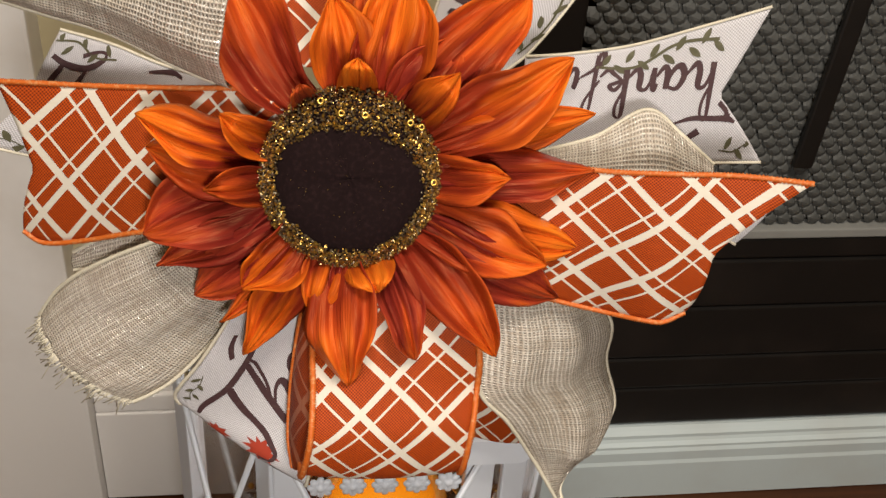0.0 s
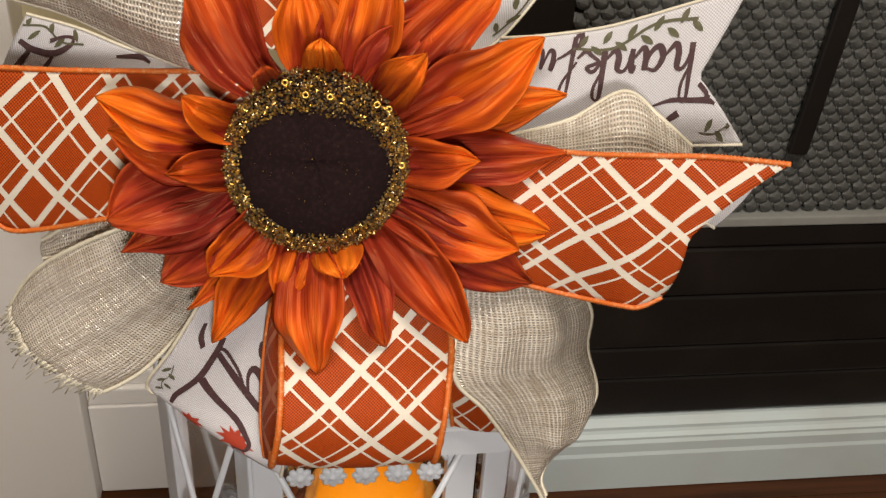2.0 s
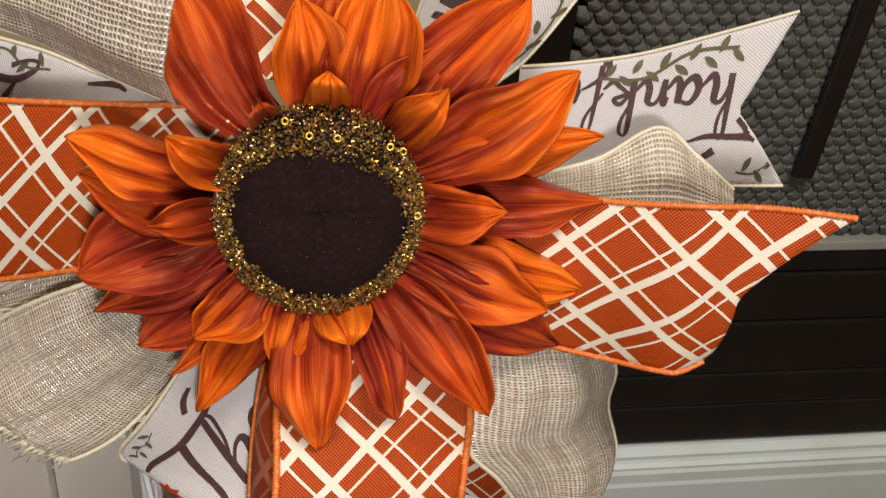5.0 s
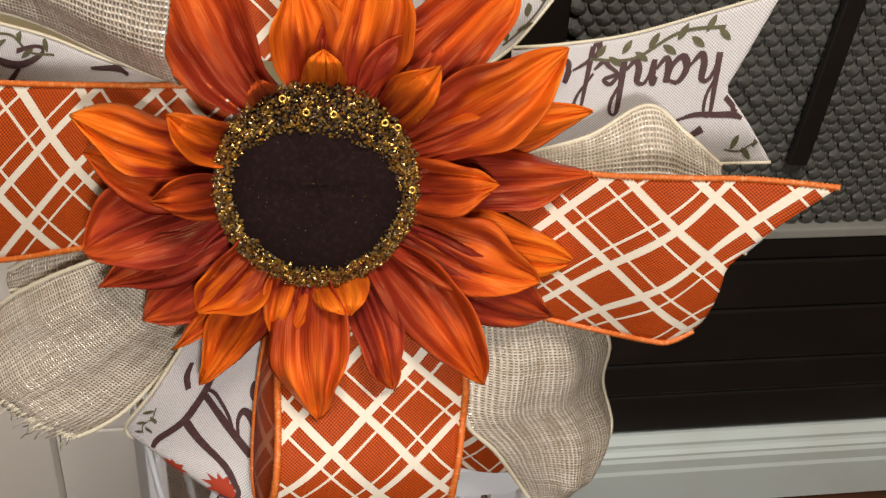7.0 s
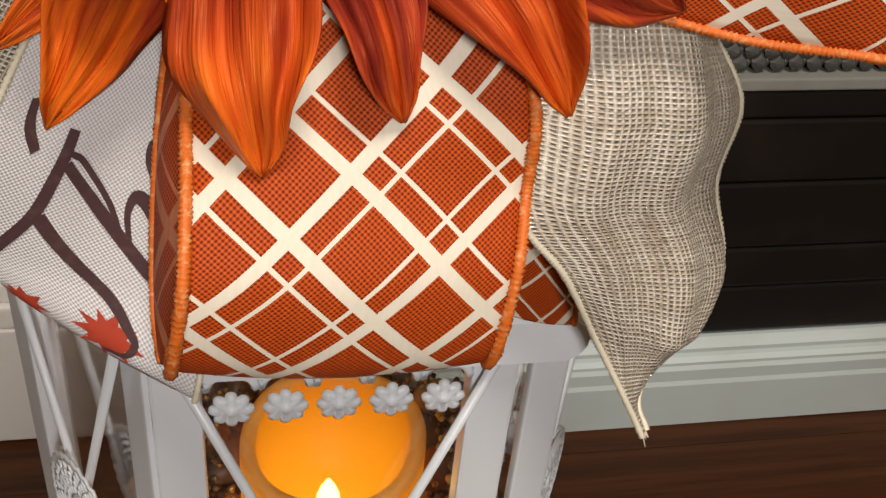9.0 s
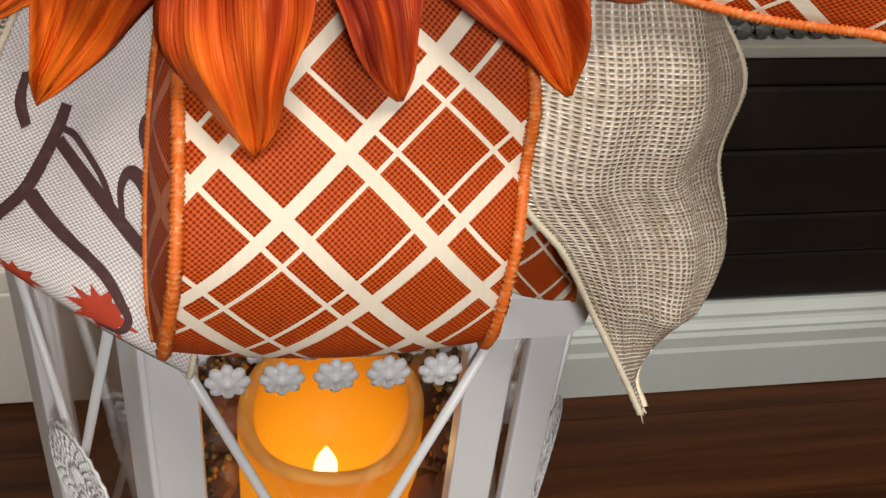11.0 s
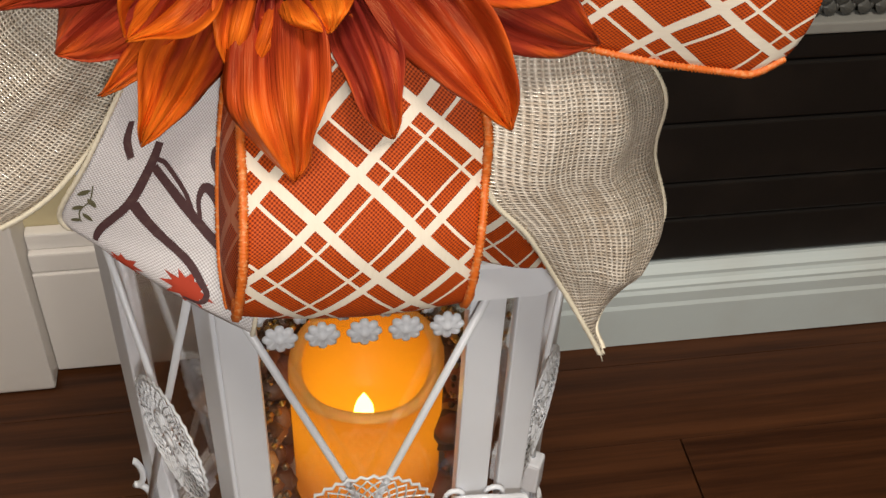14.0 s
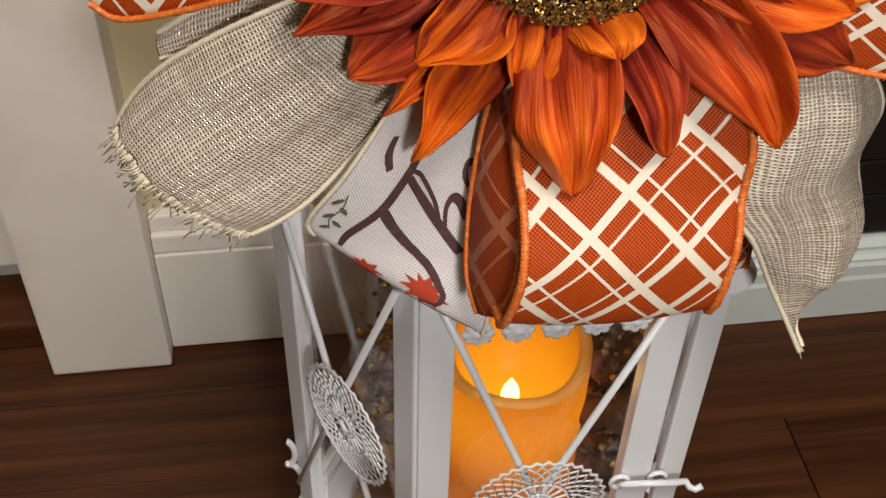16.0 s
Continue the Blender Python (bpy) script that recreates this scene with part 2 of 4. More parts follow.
# ---- mesh helpers ----
def mesh_of(name, verts, faces, mat, uvs=None, smooth=True):
    me = bpy.data.meshes.new(name)
    me.from_pydata([tuple(map(float, p)) for p in verts], [], faces)
    me.materials.append(mat)
    if uvs is not None:
        layer = me.uv_layers.new(name="UVMap")
        flat = np.array([uvs[v] for f in faces for v in f], dtype=float).ravel()
        layer.data.foreach_set("uv", flat)
    if smooth:
        me.polygons.foreach_set("use_smooth", [True] * len(me.polygons))
    me.update()
    return me


def bm_mesh(name, bm, mat, smooth=False):
    me = bpy.data.meshes.new(name)
    bmesh.ops.recalc_face_normals(bm, faces=bm.faces)
    bm.to_mesh(me)
    bm.free()
    me.materials.append(mat)
    if smooth:
        me.polygons.foreach_set("use_smooth", [True] * len(me.polygons))
    return me


def part(name, me, parent=None, label="", m=None):
    ob = new(name, me)
    if parent is not None:
        ob.parent = parent
    if m is not None:
        ob.matrix_basis = m
    if label:
        ob["label"] = label
    return ob


def box(bm, x0, x1, y0, y1, z0, z1, bevel=0.0, m=None):
    r = bmesh.ops.create_cube(bm, size=1.0)
    vs = r["verts"]
    bmesh.ops.scale(bm, vec=(x1 - x0, y1 - y0, z1 - z0), verts=vs)
    bmesh.ops.translate(bm, vec=((x0 + x1) / 2, (y0 + y1) / 2, (z0 + z1) / 2), verts=vs)
    if bevel:
        es = list({e for v in vs for e in v.link_edges})
        vs = bmesh.ops.bevel(bm, geom=es, offset=bevel, segments=2, affect="EDGES", profile=0.6)["verts"]
        vs = list({v for v in bm.verts if v in set(vs)})
    if m is not None:
        bmesh.ops.transform(bm, matrix=m, verts=vs)


def box_mesh(name, x0, x1, y0, y1, z0, z1, mat, bevel=0.0):
    bm = bmesh.new()
    box(bm, x0, x1, y0, y1, z0, z1, bevel)
    return bm_mesh(name, bm, mat)


def tube(path, radius, sides=6, closed=False):
    """Vertices and faces of a tube along points; radius is a number or one for each point."""
    path = np.array(path, dtype=float)
    n = len(path)
    rad = np.broadcast_to(np.array(radius, dtype=float), (n,))
    if closed:
        d = np.roll(path, -1, 0) - np.roll(path, 1, 0)
    else:
        d = np.gradient(path, axis=0)
    d /= np.linalg.norm(d, axis=1)[:, None] + 1e-12
    ref = np.array((0.31, 0.17, 0.93))
    a = np.cross(d, ref)
    a /= np.linalg.norm(a, axis=1)[:, None] + 1e-12
    b = np.cross(d, a)
    verts, faces = [], []
    for i in range(n):
        for k in range(sides):
            t = 2 * math.pi * k / sides
            verts.append(path[i] + rad[i] * (math.cos(t) * a[i] + math.sin(t) * b[i]))
    last = n if closed else n - 1
    for i in range(last):
        j = (i + 1) % n
        for k in range(sides):
            l = (k + 1) % sides
            faces.append((i * sides + k, i * sides + l, j * sides + l, j * sides + k))
    if not closed:
        faces.append(tuple(range(sides - 1, -1, -1)))
        faces.append(tuple((n - 1) * sides + k for k in range(sides)))
    return verts, faces


def tube_mesh(name, path, radius, mat, sides=6, closed=False):
    v, f = tube(path, radius, sides, closed)
    return mesh_of(name, v, f, mat)


def joined(name, pieces, mat, smooth=True):
    verts, faces = [], []
    for v, f in pieces:
        o = len(verts)
        verts.extend(v)
        faces.extend(tuple(i + o for i in q) for q in f)
    return mesh_of(name, verts, faces, mat, smooth=smooth)


def thing(name, place=(0, 0, 0), label="", category="", group="", kind=""):
    ob = new(name)
    ob.matrix_basis = Matrix.Translation(place)
    return tagged(ob, label, category, group, kind)


# ---- the room ----
def room():
    wall_y = 0.790
    # floor of long boards
    floor = tagged(new("floor", box_mesh("floor", -2.2, 2.6, -2.4, 2.4, -0.06, -0.004, WOOD)), "dark stained wooden floor of long boards", "floor", kind="structure")
    # back wall in one piece behind the baseboard and the fireplace
    tagged(new("wall_north", box_mesh("wall_north", -0.135, 2.6, wall_y + 0.012, wall_y + 0.14, 0.0, 2.5, BEIGE)), "beige painted wall", "wall", kind="structure")
    tagged(new("wall_west", box_mesh("wall_west", -2.32, -2.2, -2.4, 2.4, 0.0, 2.5, BEIGE)), "beige painted wall", "wall", kind="structure")
    tagged(new("wall_east", box_mesh("wall_east", 2.6, 2.72, -2.4, 2.4, 0.0, 2.5, BEIGE)), "beige painted wall", "wall", kind="structure")
    tagged(new("wall_south", box_mesh("wall_south", -2.32, 2.72, -2.52, -2.4, 0.0, 2.5, BEIGE)), "beige painted wall", "wall", kind="structure")
    tagged(new("wall_north_west", box_mesh("wall_north_west", -2.2, -0.232, wall_y + 0.075, wall_y + 0.14, 0.0, 2.5, WHITE_PAINT)), "white painted wall beside the casing", "wall", kind="structure")
    tagged(new("ceiling", box_mesh("ceiling", -2.32, 2.72, -2.52, 2.4, 2.5, 2.6, WHITE_PAINT)), "white ceiling", "ceiling", kind="structure")
    # door casing
    bm = bmesh.new()
    box(bm, -0.2315, -0.1345, 0.766, wall_y + 0.10, 0.001, 2.2, 0.003)
    tagged(new("door_casing", bm_mesh("door_casing", bm, WHITE_PAINT)), "worn white painted door casing standing on the floor", "casing", kind="structure")
    # baseboard: tall face, cap moulding
    base = thing("baseboard", (0, 0, 0), "white painted baseboard with a stepped cap", "baseboard", kind="structure")
    part("board", box_mesh("board", -0.134, 0.19, wall_y - 0.006, wall_y + 0.0115, 0.004, 0.1115, WHITE_PAINT, 0.0015), base)
    bm = bmesh.new()
    for z0, z1, d in ((0.1125, 0.131, 0.002), (0.1315, 0.147, -0.003)):
        box(bm, -0.134, 0.19, wall_y - 0.0005 - d - 0.002, wall_y + 0.0115, z0, z1, 0.002)
    part("cap_moulding", bm_mesh("cap_moulding", bm, WHITE_PAINT), base)
    # threshold seen past the casing
    tagged(new("wood_threshold", box_mesh("wood_threshold", -0.62, -0.2325, 0.80, wall_y + 0.073, 0.0, 0.030, WOOD, 0.004)), "worn dark wooden threshold beside the casing", "threshold", kind="structure")
    tagged(new("side_baseboard", box_mesh("side_baseboard", -1.2, -0.2325, wall_y + 0.055, wall_y + 0.0745, 0.055, 0.16, WHITE_PAINT, 0.003)), "white painted baseboard past the casing", "baseboard", kind="structure")
    return floor


FLOOR = room()


def fireplace():
    fp = thing("fireplace", (0.9, 0.79, 0), "black fireplace front with a grey fish-scale screen", "fireplace")
    off = Matrix.Translation((-0.9, -0.79, 0))
    y = 0.773
    # black back box and frame
    part("firebox", box_mesh("firebox", 0.20, 1.9, 0.80, 0.8015, 0.085, 1.0, BLACK), fp, "black metal firebox", off)
    part("side_frame", box_mesh("side_frame", 0.205, 0.256, y - 0.004, 0.80, 0.306, 1.0, BLACK, 0.002), fp, "black metal frame", off)
    # louvre panel of slats under the screen
    zs = (0.0835, 0.1290, 0.1663, 0.2243, 0.2761, 0.2985)
    for z0, z1 in zip(zs[:-1], zs[1:]):
        bm = bmesh.new()
        box(bm, 0.205, 1.9, y, 0.799, z0 + 0.0012, z1 - 0.0012, 0.0022)
        part("slat", bm_mesh("slat", bm, BLACK), fp, "", off)
    part("screen_rail", box_mesh("screen_rail", 0.2565, 1.9, y - 0.003, 0.799, 0.2995, 0.3085, GREY_SILL, 0.0015), fp, "grey metal rail", off)
    # leaning dark bar across the screen
    bar = bmesh.new()
    box(bar, -0.0082, 0.0082, -0.003, 0.003, 0, 0.26, 0.002, Matrix.Translation((0.452, y - 0.0052, 0.372)) @ Matrix.Rotation(radians(3.6), 4, "Y"))
    part("log_guard_bar", bm_mesh("log_guard_bar", bar, BLACK), fp, "dark slanting bar in front of the screen", off)
    # fish-scale screen
    backing = part("screen_backing", box_mesh("screen_backing", 0.257, 1.9, y + 0.012, y + 0.016, 0.309, 1.0, BLACK), fp, "", off)
    sv, sf = [], []
    w, h = 0.0128, 0.0082
    ring = [(-0.5, 0.9), (0.5, 0.9), (0.5, 0.15), (0.38, -0.35), (0.15, -0.62), (-0.15, -0.62), (-0.38, -0.35), (-0.5, 0.15)]
    for px, pz in ring:
        sv.append((px * w * 0.97, -0.0042 if pz < 0.3 else 0.0, pz * h))
    sv += [(p[0] * 0.6, p[1] - 0.0016, p[2] * 0.55 + 0.001) for p in sv]
    n = len(ring)
    sf = [(i, (i + 1) % n, (i + 1) % n + n, i + n) for i in range(n)] + [tuple(range(n, 2 * n))]
    plate = mesh_of("scale", sv, sf, SCALE, smooth=False)
    rest = []
    rng = random.Random(4)
    for r in range(56):
        for c in range(64):
            x = 0.264 + c * w + (w / 2 if r % 2 else 0)
            z = 0.316 + r * h
            if x > 0.60 and z > 0.5:
                continue
            jig = (rng.uniform(-0.0006, 0.0006), rng.uniform(-0.0008, 0.0008), rng.uniform(-0.0006, 0.0006))
            p = (x + jig[0], y + 0.008 + jig[1], z + jig[2])
            if r < 16 and 0.385 < x < 0.60:
                part("scale", plate, fp, "", off @ Matrix.Translation(p))
            else:
                rest.append(([(p[0] + v[0], p[1] + v[1], p[2] + v[2]) for v in sv], sf))
    ob = part("screen_mesh", joined("screen_mesh", rest, SCALE, smooth=False), fp, "", off)
    ob["kind"] = "stuff"


fireplace()


def hearth_trim():
    """White moulded board between the floor and the fireplace."""
    t = thing("hearth_trim", (0.9, 0.76, 0), "white painted moulding under the fireplace front", "moulding", kind="structure")
    prof = [(0.800, 0.0), (0.757, 0.0), (0.757, 0.045), (0.7585, 0.049), (0.7585, 0.060), (0.7605, 0.0635), (0.7605, 0.0665), (0.764, 0.0695), (0.7655, 0.0725), (0.7655, 0.0765), (0.769, 0.0795), (0.772, 0.0825), (0.800, 0.0825)]
    v = [(x - 0.9, py - 0.76, pz * 0.975 + 0.001) for x in (0.195, 1.9) for py, pz in prof]
    k = len(prof)
    f = [(i, (i + 1) % k, (i + 1) % k + k, i + k) for i in range(k)] + [tuple(range(k)), tuple(range(2 * k - 1, k - 1, -1))]
    part("moulding", mesh_of("moulding", v, f, TRIM_PAINT, smooth=False), t)


hearth_trim()


# ---- lantern ----
LX, LY, LR = 0.0855, 0.5246, 0.115


def face_pose(k):
    """Pose of lantern face k: x along the face, y inwards, z up, the origin at the face's middle on the floor."""
    a = radians(270 + 60 * k)
    ap = LR * math.cos(math.pi / 6)
    return Matrix.Translation((LX + ap * math.cos(a), LY + ap * math.sin(a), 0)) @ Matrix.Rotation(radians(60 * k), 4, "Z")


def doily_mesh():
    """Lace disc: rings, spokes, net loops and a scalloped rim."""
    pieces = []
    def ring(r, rad, n=40, wob=0.0, lobes=0):
        p = [((r + wob * abs(math.sin(lobes * t / 2))) * math.cos(t), 0.0, (r + wob * abs(math.sin(lobes * t / 2))) * math.sin(t)) for t in (2 * math.pi * i / n for i in range(n))]
        pieces.append(tube(p, rad, 5, True))
    ring(0.0045, 0.0011, 16)
    ring(0.0072, 0.0006, 20)
    ring(0.0150, 0.0006, 32)
    ring(0.0305, 0.0008, 72, 0.0022, 36)
    for i in range(18):
        t = 2 * math.pi * i / 18
        pieces.append(tube([(r * math.cos(t), 0, r * math.sin(t)) for r in (0.004, 0.010, 0.0152)], 0.0006, 4))
    for j, r in enumerate((0.0180, 0.0212, 0.0244, 0.0276)):
        n = 30
        for i in range(n):
            t0 = 2 * math.pi * (i + 0.5 * (j % 2)) / n
            dt = math.pi / n
            p = [((r + q * 0.0019) * math.cos(t0 + s * dt), -0.0002, (r + q * 0.0019) * math.sin(t0 + s * dt)) for s, q in ((-1, -1), (0, 1), (1, -1))]
            pieces.append(tube(p, 0.00058, 4))
    return joined("doily", pieces, WHITE_METAL)


def blossom_mesh():
    v, f = [(0, -0.0022, 0)], []
    n = 48
    for ri, (k, yy) in enumerate(((0.22, -0.0019), (0.32, -0.0008), (0.72, -0.0016), (1.0, -0.0006), (1.0, 0.0004))):
        for i in range(n):
            t = 2 * math.pi * i / n
            r = 0.0062 * k * (0.70 + 0.30 * abs(math.cos(4 * t)) ** 0.6 if k > 0.5 else 1.0)
            v.append((r * math.cos(t), yy, r * math.sin(t)))
    for i in range(n):
        f.append((0, 1 + i, 1 + (i + 1) % n))
        for r in range(4):
            f.append((1 + r * n + i, 1 + (r + 1) * n + i, 1 + (r + 1) * n + (i + 1) % n, 1 + r * n + (i + 1) % n))
    return mesh_of("blossom", v, f, WHITE_METAL)


def lantern():
    lan = thing("lantern", (LX, LY, 0), "white enamelled six-sided metal lantern with lace discs standing on the floor", "lantern")
    off = Matrix.Translation((-LX, -LY, 0))
    z0, z1 = 0.135, 0.4218
    doily, blossom = doily_mesh(), blossom_mesh()
    half = LR / 2
    pane_me = box_mesh("pane", -half + 0.015, half - 0.015, 0.0055, 0.0072, z0 + 0.012, z1 - 0.012, GLASS)
    sw = 0.0150
    stile_me = box_mesh("stile", -sw / 2, sw / 2, 0.0, 0.010, z0, z1, WHITE_METAL, 0.0012)
    rail_me = box_mesh("rail", -half + 0.0155, half - 0.0155, 0.0005, 0.009, -0.003, 0.003, WHITE_METAL, 0.0008)
    arc = [tube([(0.0062 * math.cos(t), 0, 0.0052 * math.sin(t)) for t in (math.pi * i / 8 for i in range(9))], 0.0013, 5)]
    arc_me = joined("lace_arch", arc, WHITE_METAL)
    for k in range(6):
        m = off @ face_pose(k)
        for sgn in ((1,) if k == 1 else (-1, 1)):
            part("stile", stile_me, lan, "", m @ Matrix.Translation((sgn * (half - 0.0012 - sw / 2), 0, 0)))
        for z in (z0 + 0.0032, z1 - 0.0032):
            part("rail", rail_me, lan, "", m @ Matrix.Translation((0, 0, z)))
        pane = part("pane", pane_me, lan, "clear glass pane", m)
        pane.visible_shadow = False
        if k in (2, 3, 4):
            continue
        zc = 0.297 if k == 5 else 0.279
        for sx in (-1, 1):
            # crossed rods, one a little in front of the other
            yy = -0.0020 if sx > 0 else -0.0036
            p = [(-sx * 0.049, yy, z1 - 0.004), (0, yy - 0.0008, zc), (sx * 0.049, yy, 2 * zc - z1 + 0.004)]
            part("cross_rod", tube_mesh("cross_rod", p, 0.0017, WHITE_METAL, 8), lan, "", m)
        part("lace_disc", doily, lan, "white metal lace disc", m @ Matrix.Translation((0.0115 if k == 5 else 0.0, -0.0066, zc)))
        for i in range(0 if k == 5 else 5):
            x = -0.0325 + i * 0.0163
            part("blossom", blossom, lan, "", m @ Matrix.Translation((x, -0.0005, 0.3965)) @ Matrix.Scale(1.12, 4))
            part("lace_arch", arc_me, lan, "", m @ Matrix.Translation((x, -0.0012, 0.4058)) @ Matrix.Scale(1.2, 4))
    # top plate with rounded corners
    def hexring(r, z, rc=0.012):
        out = []
        for k in range(6):
            a = radians(60 * k)
            for da in (-30, -15, 0, 15, 30):
                t = a + radians(da)
                c = Vector(((r - rc) * math.cos(a), (r - rc) * math.sin(a)))
                out.append((c.x + rc * math.cos(t), c.y + rc * math.sin(t), z))
        return out
    def lofted(name, rings, mat):
        v = [p for r in rings for p in r]
        n = len(rings[0])
        f = [(r * n + i, r * n + (i + 1) % n, (r + 1) * n + (i + 1) % n, (r + 1) * n + i) for r in range(len(rings) - 1) for i in range(n)]
        f += [tuple(range(n - 1, -1, -1)), tuple((len(rings) - 1) * n + i for i in range(n))]
        return mesh_of(name, v, f, mat, smooth=False)
    part("top_plate", lofted("top_plate", [hexring(0.117, 0.4222), hexring(0.119, 0.4235), hexring(0.119, 0.4380), hexring(0.117, 0.4395)], WHITE_METAL), lan)
    part("roof", lofted("roof", [hexring(0.108, 0.4398), hexring(0.070, 0.470), hexring(0.040, 0.485), hexring(0.030, 0.495)], WHITE_METAL), lan)
    part("base", lofted("base", [hexring(0.122, 0.0), hexring(0.126, 0.006), hexring(0.122, 0.12), hexring(0.119, 0.1345)], WHITE_METAL), lan)
    # rounded front rail over the stiles
    v, n = [], 24
    for yy, k in ((0.0, 1.0), (-0.0135, 1.0), (-0.0150, 0.90)):
        for i in range(n):
            t = 2 * math.pi * i / n
            v.append(((0.0628 if math.cos(t) > 0 else -0.042) + 0.0088 * k * math.cos(t), yy, 0.4306 + 0.0089 * k * math.sin(t)))
    f = [(r * n + i, r * n + (i + 1) % n, (r + 1) * n + (i + 1) % n, (r + 1) * n + i) for r in range(2) for i in range(n)]
    f += [tuple(range(n - 1, -1, -1)), tuple(range(2 * n, 3 * n))]
    part("front_rail", mesh_of("front_rail", v, f, WHITE_METAL, smooth=False), lan, "white rail with rounded ends", off @ face_pose(0))
    part("door_stile", box_mesh("door_stile", -0.0068, 0.0068, 0.0, 0.004, z0, z1, WHITE_METAL, 0.001), lan, "", off @ face_pose(0) @ Matrix.Translation((half + 0.0100, 0.0022, 0)) @ Matrix.Rotation(radians(14), 4, "Z"))
    # hook latch between the front face and the next one
    m = off @ face_pose(0)
    p = [(0.040 + 0.033 * t, -0.004 - 0.004 * math.sin(math.pi * t), 0.2835 + 0.0045 * math.sin(math.pi * t * 1.2)) for t in (i / 12 for i in range(13))]
    p += [(0.0745, -0.006, 0.2790), (0.0775, -0.007, 0.2775), (0.0805, -0.007, 0.2800)]
    latch = part("latch", tube_mesh("latch", p, 0.0017, WHITE_METAL, 8), lan, "white hook latch", m)
    for x in (0.0405, 0.0590):
        loop = [(x + 0.0042 * math.cos(t), -0.0022, 0.2835 + 0.0042 * math.sin(t)) for t in (2 * math.pi * i / 14 for i in range(14))]
        ob = part("eyelet", tube_mesh("eyelet", loop, 0.0013, WHITE_METAL, 6, True), latch)
    # small hinge pin on the far side of the door
    pin = [(0, 0, 0), (0, 0, 0.012), (0.0005, 0, 0.0235)]
    part("hinge_pin", tube_mesh("hinge_pin", pin, 0.0022, WHITE_METAL, 8), lan, "", off @ Matrix.Translation((0.1900, 0.498, 0.272)))
    part("hinge_block", box_mesh("hinge_block", -0.006, 0.006, -0.005, 0.005, 0.188, 0.212, WHITE_METAL, 0.002), lan, "", off @ Matrix.Translation((0.1860, 0.492, 0)) @ Matrix.Rotation(radians(60), 4, "Z"))
    # scroll ornament on the corner beside the wall
    p = [(0.004 * math.cos(t) * (1 - t / 14), 0.0, 0.020 * t / 6 + 0.004 * math.sin(t)) for t in (9 * i / 26 for i in range(27))]
    part("scroll", tube_mesh("scroll", p, 0.0019, WHITE_METAL, 7), lan, "", off @ Matrix.Translation((-0.0315, 0.520, 0.178)))
    return lan


lantern()


def candle():
    c = thing("candle", (0.096, 0.525, 0.1350), "glowing amber flameless pillar candle inside the lantern", "candle")
    r, h = 0.0415, 0.138
    prof = [(0.0, 0.0), (r * 0.96, 0.0), (r, 0.004), (r, h * 0.5), (r, h - 0.003), (r - 0.0018, h - 0.0004), (r - 0.0052, h - 0.0002), (r - 0.0072, h - 0.003), (r - 0.0100, h - 0.016), (r - 0.018, h - 0.038), (r - 0.027, h - 0.046), (0.0, h - 0.048)]
    n = 48
    v, f = [], []
    for i, (pr, pz) in enumerate(prof):
        for k in range(n):
            t = 2 * math.pi * k / n
            wave = 0.0045 * math.sin(t + 0.6) + 0.0018 * math.sin(3 * t + 1) if 4 <= i <= 8 else 0.0
            v.append((pr * math.cos(t), pr * math.sin(t), pz + wave - h))
    for i in range(len(prof) - 1):
        for k in range(n):
            f.append((i * n + k, i * n + (k + 1) % n, (i + 1) * n + (k + 1) % n, (i + 1) * n + k))
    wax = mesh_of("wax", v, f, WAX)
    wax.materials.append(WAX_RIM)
    # the rim band takes the weaker painted glow
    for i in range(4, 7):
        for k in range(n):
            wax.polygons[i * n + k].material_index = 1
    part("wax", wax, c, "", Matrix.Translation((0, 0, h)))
    fp = [(0.0020, 0.0), (0.0046, 0.004), (0.0056, 0.009), (0.0050, 0.0145), (0.0033, 0.0195), (0.0006, 0.0245)]
    v = [(a * math.cos(t), 0.55 * a * math.sin(t), b) for a, b in fp for t in (2 * math.pi * k / 16 for k in range(16))]
    f = [(i * 16 + k, i * 16 + (k + 1) % 16, (i + 1) * 16 + (k + 1) % 16, (i + 1) * 16 + k) for i in range(5) for k in range(16)]
    part("flame", mesh_of("flame", v, f, FLAME), c, "bright yellow plastic flame", Matrix.Translation((-0.002, -0.004, h - 0.050)))


candle()


